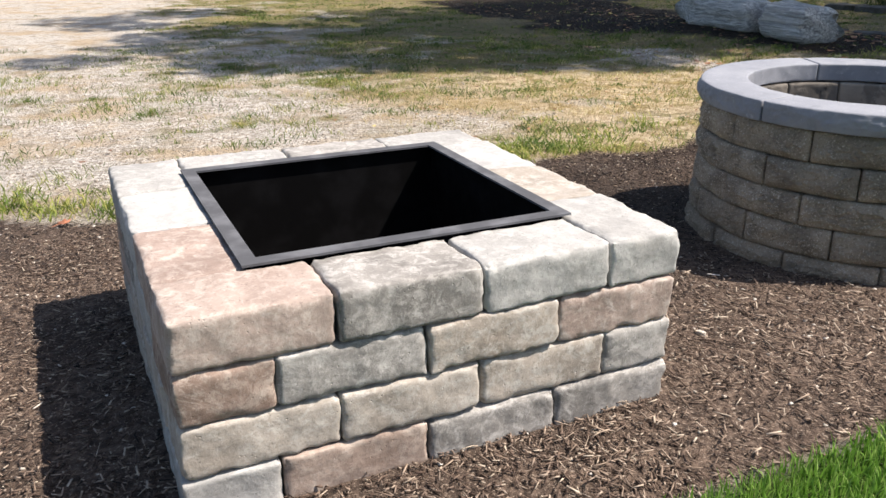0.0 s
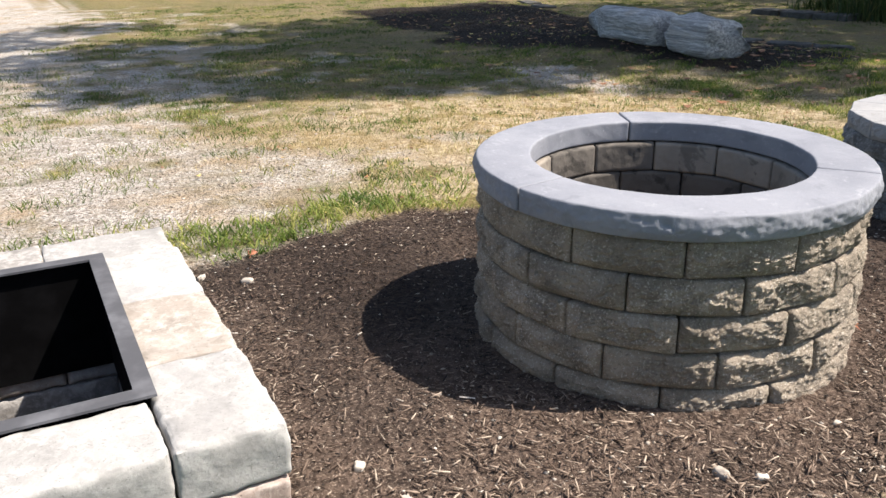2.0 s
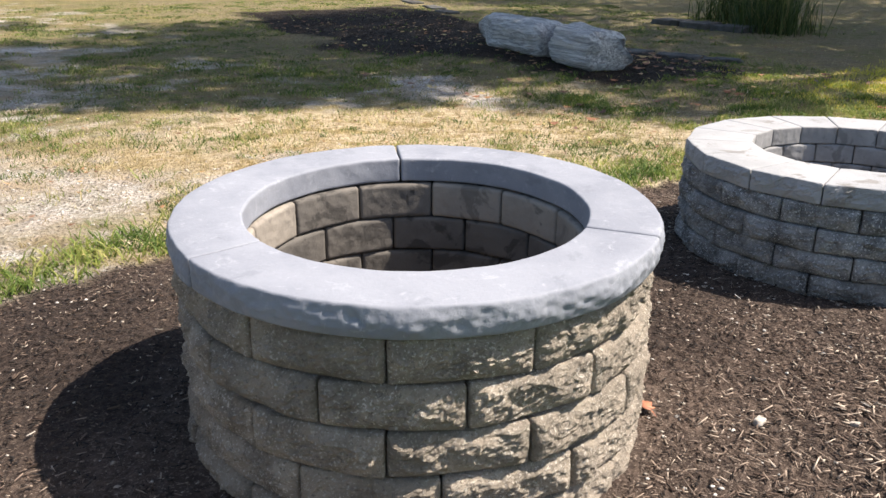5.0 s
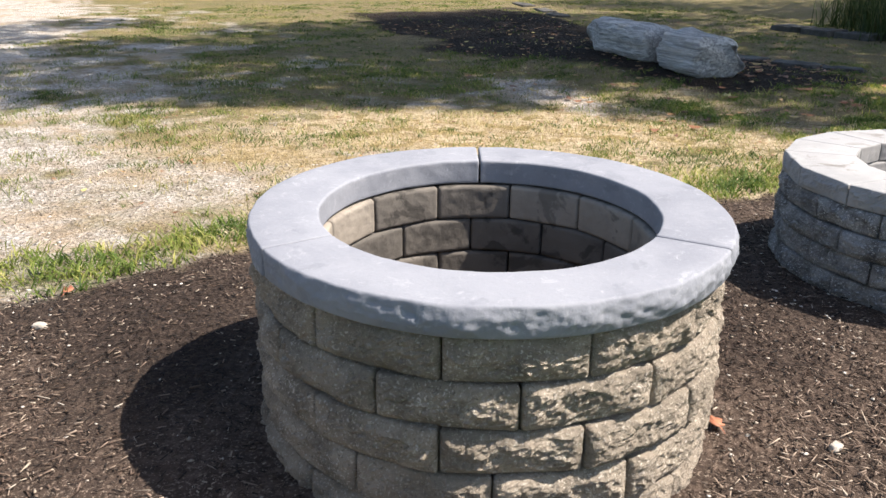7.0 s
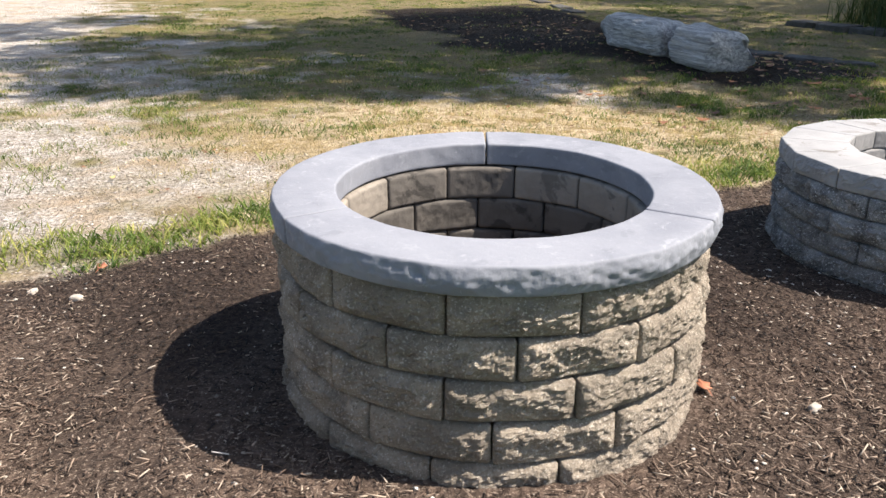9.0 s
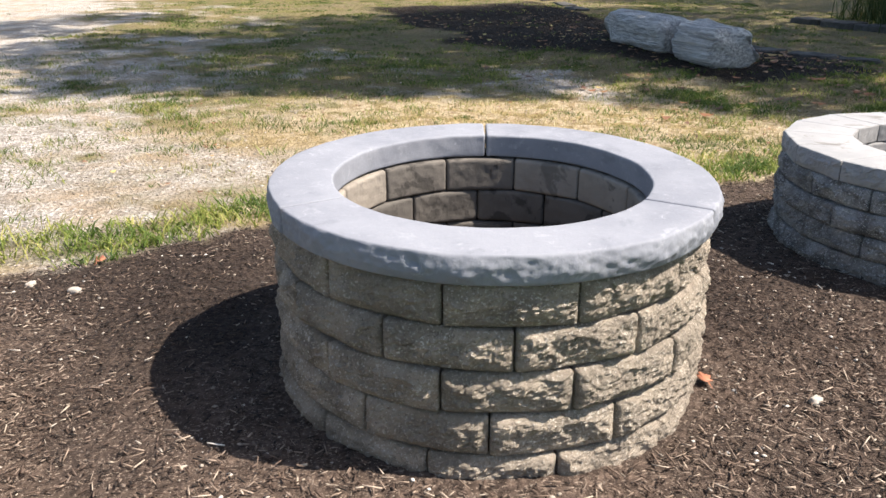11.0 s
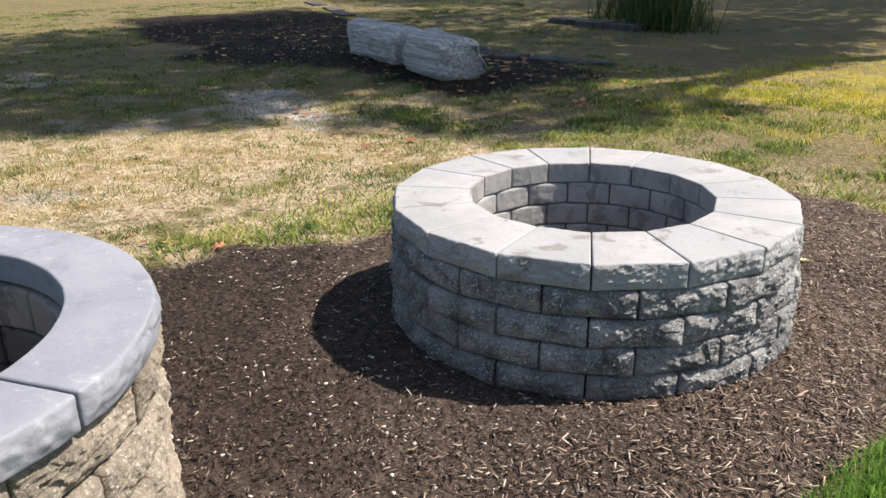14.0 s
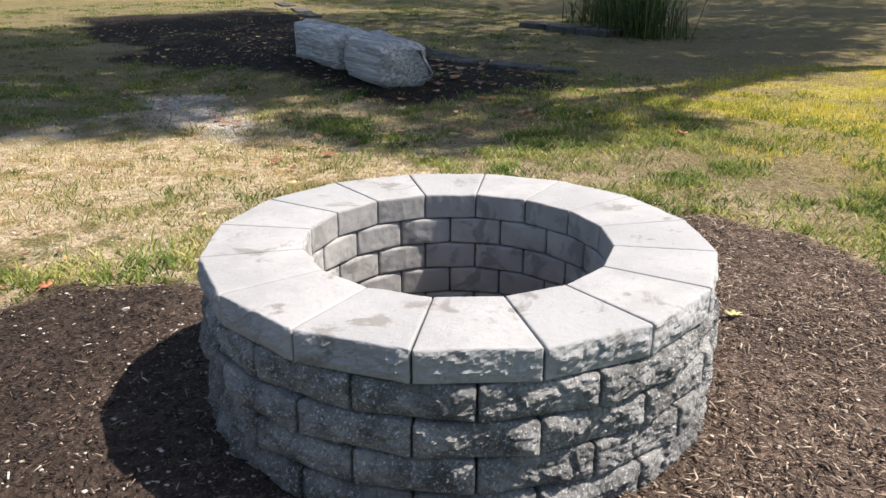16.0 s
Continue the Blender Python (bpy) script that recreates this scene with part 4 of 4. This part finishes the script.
def leaf_shape(size):
    """A lobed, slightly cupped leaf with a stalk and some thickness."""
    rim = []
    for i in range(22):
        a = 2 * math.pi * i / 22
        r = size * (0.62 + 0.30 * abs(math.cos(2.5 * a)) + 0.08 * math.sin(7 * a))
        rim.append((r * math.cos(a), r * math.sin(a) * 0.8, 0.35 * r * r / size))
    verts = [(0, 0, 0.0)] + rim + [(0, 0, -0.0012)] + [(x, y, z - 0.0012) for x, y, z in rim]
    faces = [(0, 1 + i, 1 + (i + 1) % 22) for i in range(22)] + [(23, 24 + (i + 1) % 22, 24 + i) for i in range(22)]
    faces += [(1 + i, 24 + i, 24 + (i + 1) % 22, 1 + (i + 1) % 22) for i in range(22)]
    k = len(verts)
    verts += [(-size * 0.6, -0.001, 0.004), (-size * 0.6, 0.001, 0.004), (-size * 1.7, 0.001, 0.001), (-size * 1.7, -0.001, 0.001), (-size * 1.1, 0, 0.006)]
    faces += [(k, k + 1, k + 4), (k + 1, k + 2, k + 4), (k + 2, k + 3, k + 4), (k + 3, k, k + 4)]
    return verts, faces


def leaf_colour(name, a, b):
    n = Nodes(name)
    c = n.mix(n.span(n.noise(60, 4), 0.4, 0.65), a, b)
    return n.done(c, 0.6, n.noise(120, 3), 0.3, 0.002)


M_RUST = leaf_colour("rust_leaf", (0.36, 0.15, 0.08), (0.24, 0.09, 0.05))
M_LIME = leaf_colour("yellow_leaf", (0.40, 0.39, 0.17), (0.30, 0.28, 0.12))
for x, y, size, turn, m, text in ((0.01, 3.21, 0.028, 20, M_RUST, "dry rust-orange leaf on dark mulch"), (3.03, 1.575, 0.026, 80, M_RUST, "dry rust-orange leaf on dark mulch"),
                                  (5.35, 1.78, 0.03, 175, M_LIME, "yellow-green leaf with stalk on mulch"), (3.77, 3.29, 0.032, 40, M_RUST, "dry rust-orange leaf at the grass edge"),
                                  (6.52, 5.33, 0.05, 10, M_LIME, "pale yellow leaf on shaded grass"), (7.37, 3.58, 0.05, 130, M_RUST, "dry rust-orange leaf in grass"),
                                  (1.62, 3.08, 0.026, 60, M_RUST, "dry rust-orange leaf at the grass edge"), (6.1, 5.1, 0.045, 300, M_LIME, "pale yellow leaf on shaded grass")):
    single_leaf(x, y, size, turn, m, text)


def pebble(x, y, size, seed):
    verts, faces = straight_block((size * 1.5, size, size * 0.8), size * 0.35, seed, size * 0.12, (4, 4, 4))
    ob = mesh_object("pebble", verts, faces, M_STONE, None, True)
    ob.matrix_world = pose(x, y, float(ground_z(x, y)) + size * 0.2, 5, 8, seed * 47)
    return tagged(ob, "small pale pebble lying on dark mulch", "stone", "pebbles on the mulch")


M_STONE = smooth_block("pebble_stone", (0.48, 0.44, 0.38), (0.40, 0.36, 0.31), (0.30, 0.26, 0.22))
for i, (x, y, size) in enumerate(((1.464, 1.634, 0.022), (1.51, 1.48, 0.018), (1.533, 2.83, 0.028), (3.204, 1.372, 0.024), (1.40, 2.95, 0.022), (2.15, 1.22, 0.024), (2.22, 1.17, 0.02), (2.55, 1.24, 0.018), (3.172, 2.08, 0.014), (3.4, 1.25, 0.016), (3.93, 2.95, 0.014), (5.4, 1.65, 0.012))):
    pebble(x, y, size, i + 1)


# ---- shade tree standing off to the side ----
def shade_tree(foot, patches, seed):
    """A broad tree; its limbs carry leaf clusters over the given places of shade."""
    r = np.random.default_rng(seed)
    gz = float(ground_z(foot[0], foot[1]))
    tree = thing("shade_tree", "broad leafy tree shading the far ground", "tree", (foot[0], foot[1], gz), "shade trees")
    sdir = np.array(SUN) / SUN.z
    verts, faces = [], []
    def limb(p, q, ra, rb, n=8):
        p, q = Vector(p), Vector(q)
        d = (q - p).normalized()
        s = d.orthogonal().normalized()
        t = d.cross(s)
        k = len(verts)
        for i in range(5):
            f = i / 4
            c = p.lerp(q, f) + Vector((0, 0, (q - p).length * 0.12 * math.sin(math.pi * f)))
            rad = ra + (rb - ra) * f
            for j in range(n):
                a = 2 * math.pi * j / n
                verts.append(c + (s * math.cos(a) + t * math.sin(a)) * rad)
        for i in range(4):
            for j in range(n):
                faces.append((k + i * n + j, k + i * n + (j + 1) % n, k + (i + 1) * n + (j + 1) % n, k + (i + 1) * n + j))
    limb((0, 0, -0.3), (0.2, 0.1, 5.5), 0.42, 0.30)
    limb((0.2, 0.1, 5.4), (0.0, 0.2, 9.5), 0.30, 0.14)
    centres = []
    for px, py, rad, h in patches:
        c = np.array([px, py, 0.05]) + sdir * h - np.array([foot[0], foot[1], gz])
        limb((0.1, 0.1, min(8.5, 4.5 + h * 0.25)), c, 0.12, 0.03)
        centres.append((c, rad))
    mesh_object("trunk", verts, faces, M_BARK, tree, True)
    allv = []
    for c, rad in centres:
        n = int(520 * rad * rad)
        d = r.normal(0, 1, (n, 3))
        d = d / np.linalg.norm(d, axis=1)[:, None] * (r.random(n) ** 0.45)[:, None] * np.array([rad, rad, rad * 0.55])
        p = c + d
        u = r.normal(0, 1, (n, 3))
        u /= np.linalg.norm(u, axis=1)[:, None]
        w = np.cross(u, r.normal(0, 1, (n, 3)))
        w /= np.linalg.norm(w, axis=1)[:, None]
        s = r.uniform(0.07, 0.14, n)[:, None]
        allv.append(np.stack([p - u * s, p + w * s * 0.6, p + u * s, p - w * s * 0.6], 1).reshape(-1, 3))
    v = np.concatenate(allv)
    crown = quick_mesh("crown", v, np.arange(len(v)).reshape(-1, 4), M_CROWN, "", "")
    del crown["kind"]
    crown.parent = tree
    return tree


shade_tree((15.5, 2.2), [(2.2, 8.2, 1.1, 13), (3.6, 7.6, 1.2, 12.5), (4.5, 6.8, 0.9, 12), (4.9, 6.1, 0.55, 12), (3.9, 6.7, 0.6, 12.2), (5.7, 5.3, 0.5, 12), (5.6, 7.2, 1.3, 12), (6.9, 5.6, 1.1, 11.5), (7.3, 7.2, 1.5, 11.5),
                          (4.6, 9.0, 1.6, 12.5), (3.9, 10.2, 1.1, 12.6), (5.2, 10.8, 1.2, 12.2), (6.6, 9.4, 1.8, 12), (8.8, 7.0, 1.4, 11), (9.0, 9.0, 1.8, 11), (10.6, 6.6, 1.4, 10.5), (11.2, 8.6, 1.8, 10.5), (2.6, 11.0, 1.3, 13), (8.0, 11.6, 2.0, 11.5),
                          (12.8, 6.6, 1.4, 10), (13.4, 9.0, 1.8, 10), (5.2, 12.0, 1.8, 12), (11.0, 12.0, 2.0, 10.5), (6.2, 4.5, 0.6, 11.5), (7.4, 4.5, 0.7, 11.5), (7.7, 4.0, 0.5, 11.3), (6.8, 4.1, 0.45, 11.4), (9.3, 6.3, 0.9, 11), (10.6, 5.3, 0.7, 10.6), (11.8, 5.6, 0.8, 10.4), (2.9, 7.4, 0.8, 12.6), (1.1, 9.8, 0.7, 13.2), (0.7, 13.6, 0.9, 13.6), (2.2, 14.4, 1.2, 13.4), (0.2, 8.9, 0.6, 13.3), (1.7, 7.7, 0.7, 13), (1.9, 9.0, 0.9, 13), (1.6, 10.6, 0.9, 13.2), (2.7, 9.7, 1.0, 13), (1.0, 12.4, 0.8, 13.5), (12.0, 7.2, 1.3, 10.3), (10.0, 6.1, 0.6, 10.8), (13.5, 6.3, 1.0, 10), (7.5, 6.0, 0.8, 11.3), (12.6, 8.2, 1.3, 10.2), (14.2, 7.6, 1.2, 9.8), (7.2, 13.2, 1.2, 11.6), (9.2, 13.6, 1.3, 11.2)], 4)
shade_tree((25.0, 0.5), [(15.0, 7.6, 2.0, 9.5), (17.5, 9.6, 2.6, 10), (14.8, 12.0, 2.4, 10.5), (20.0, 9.0, 2.8, 10), (18.0, 13.5, 3.0, 11), (22.5, 12.5, 3.0, 10), (13.5, 15.5, 2.4, 12)], 6)
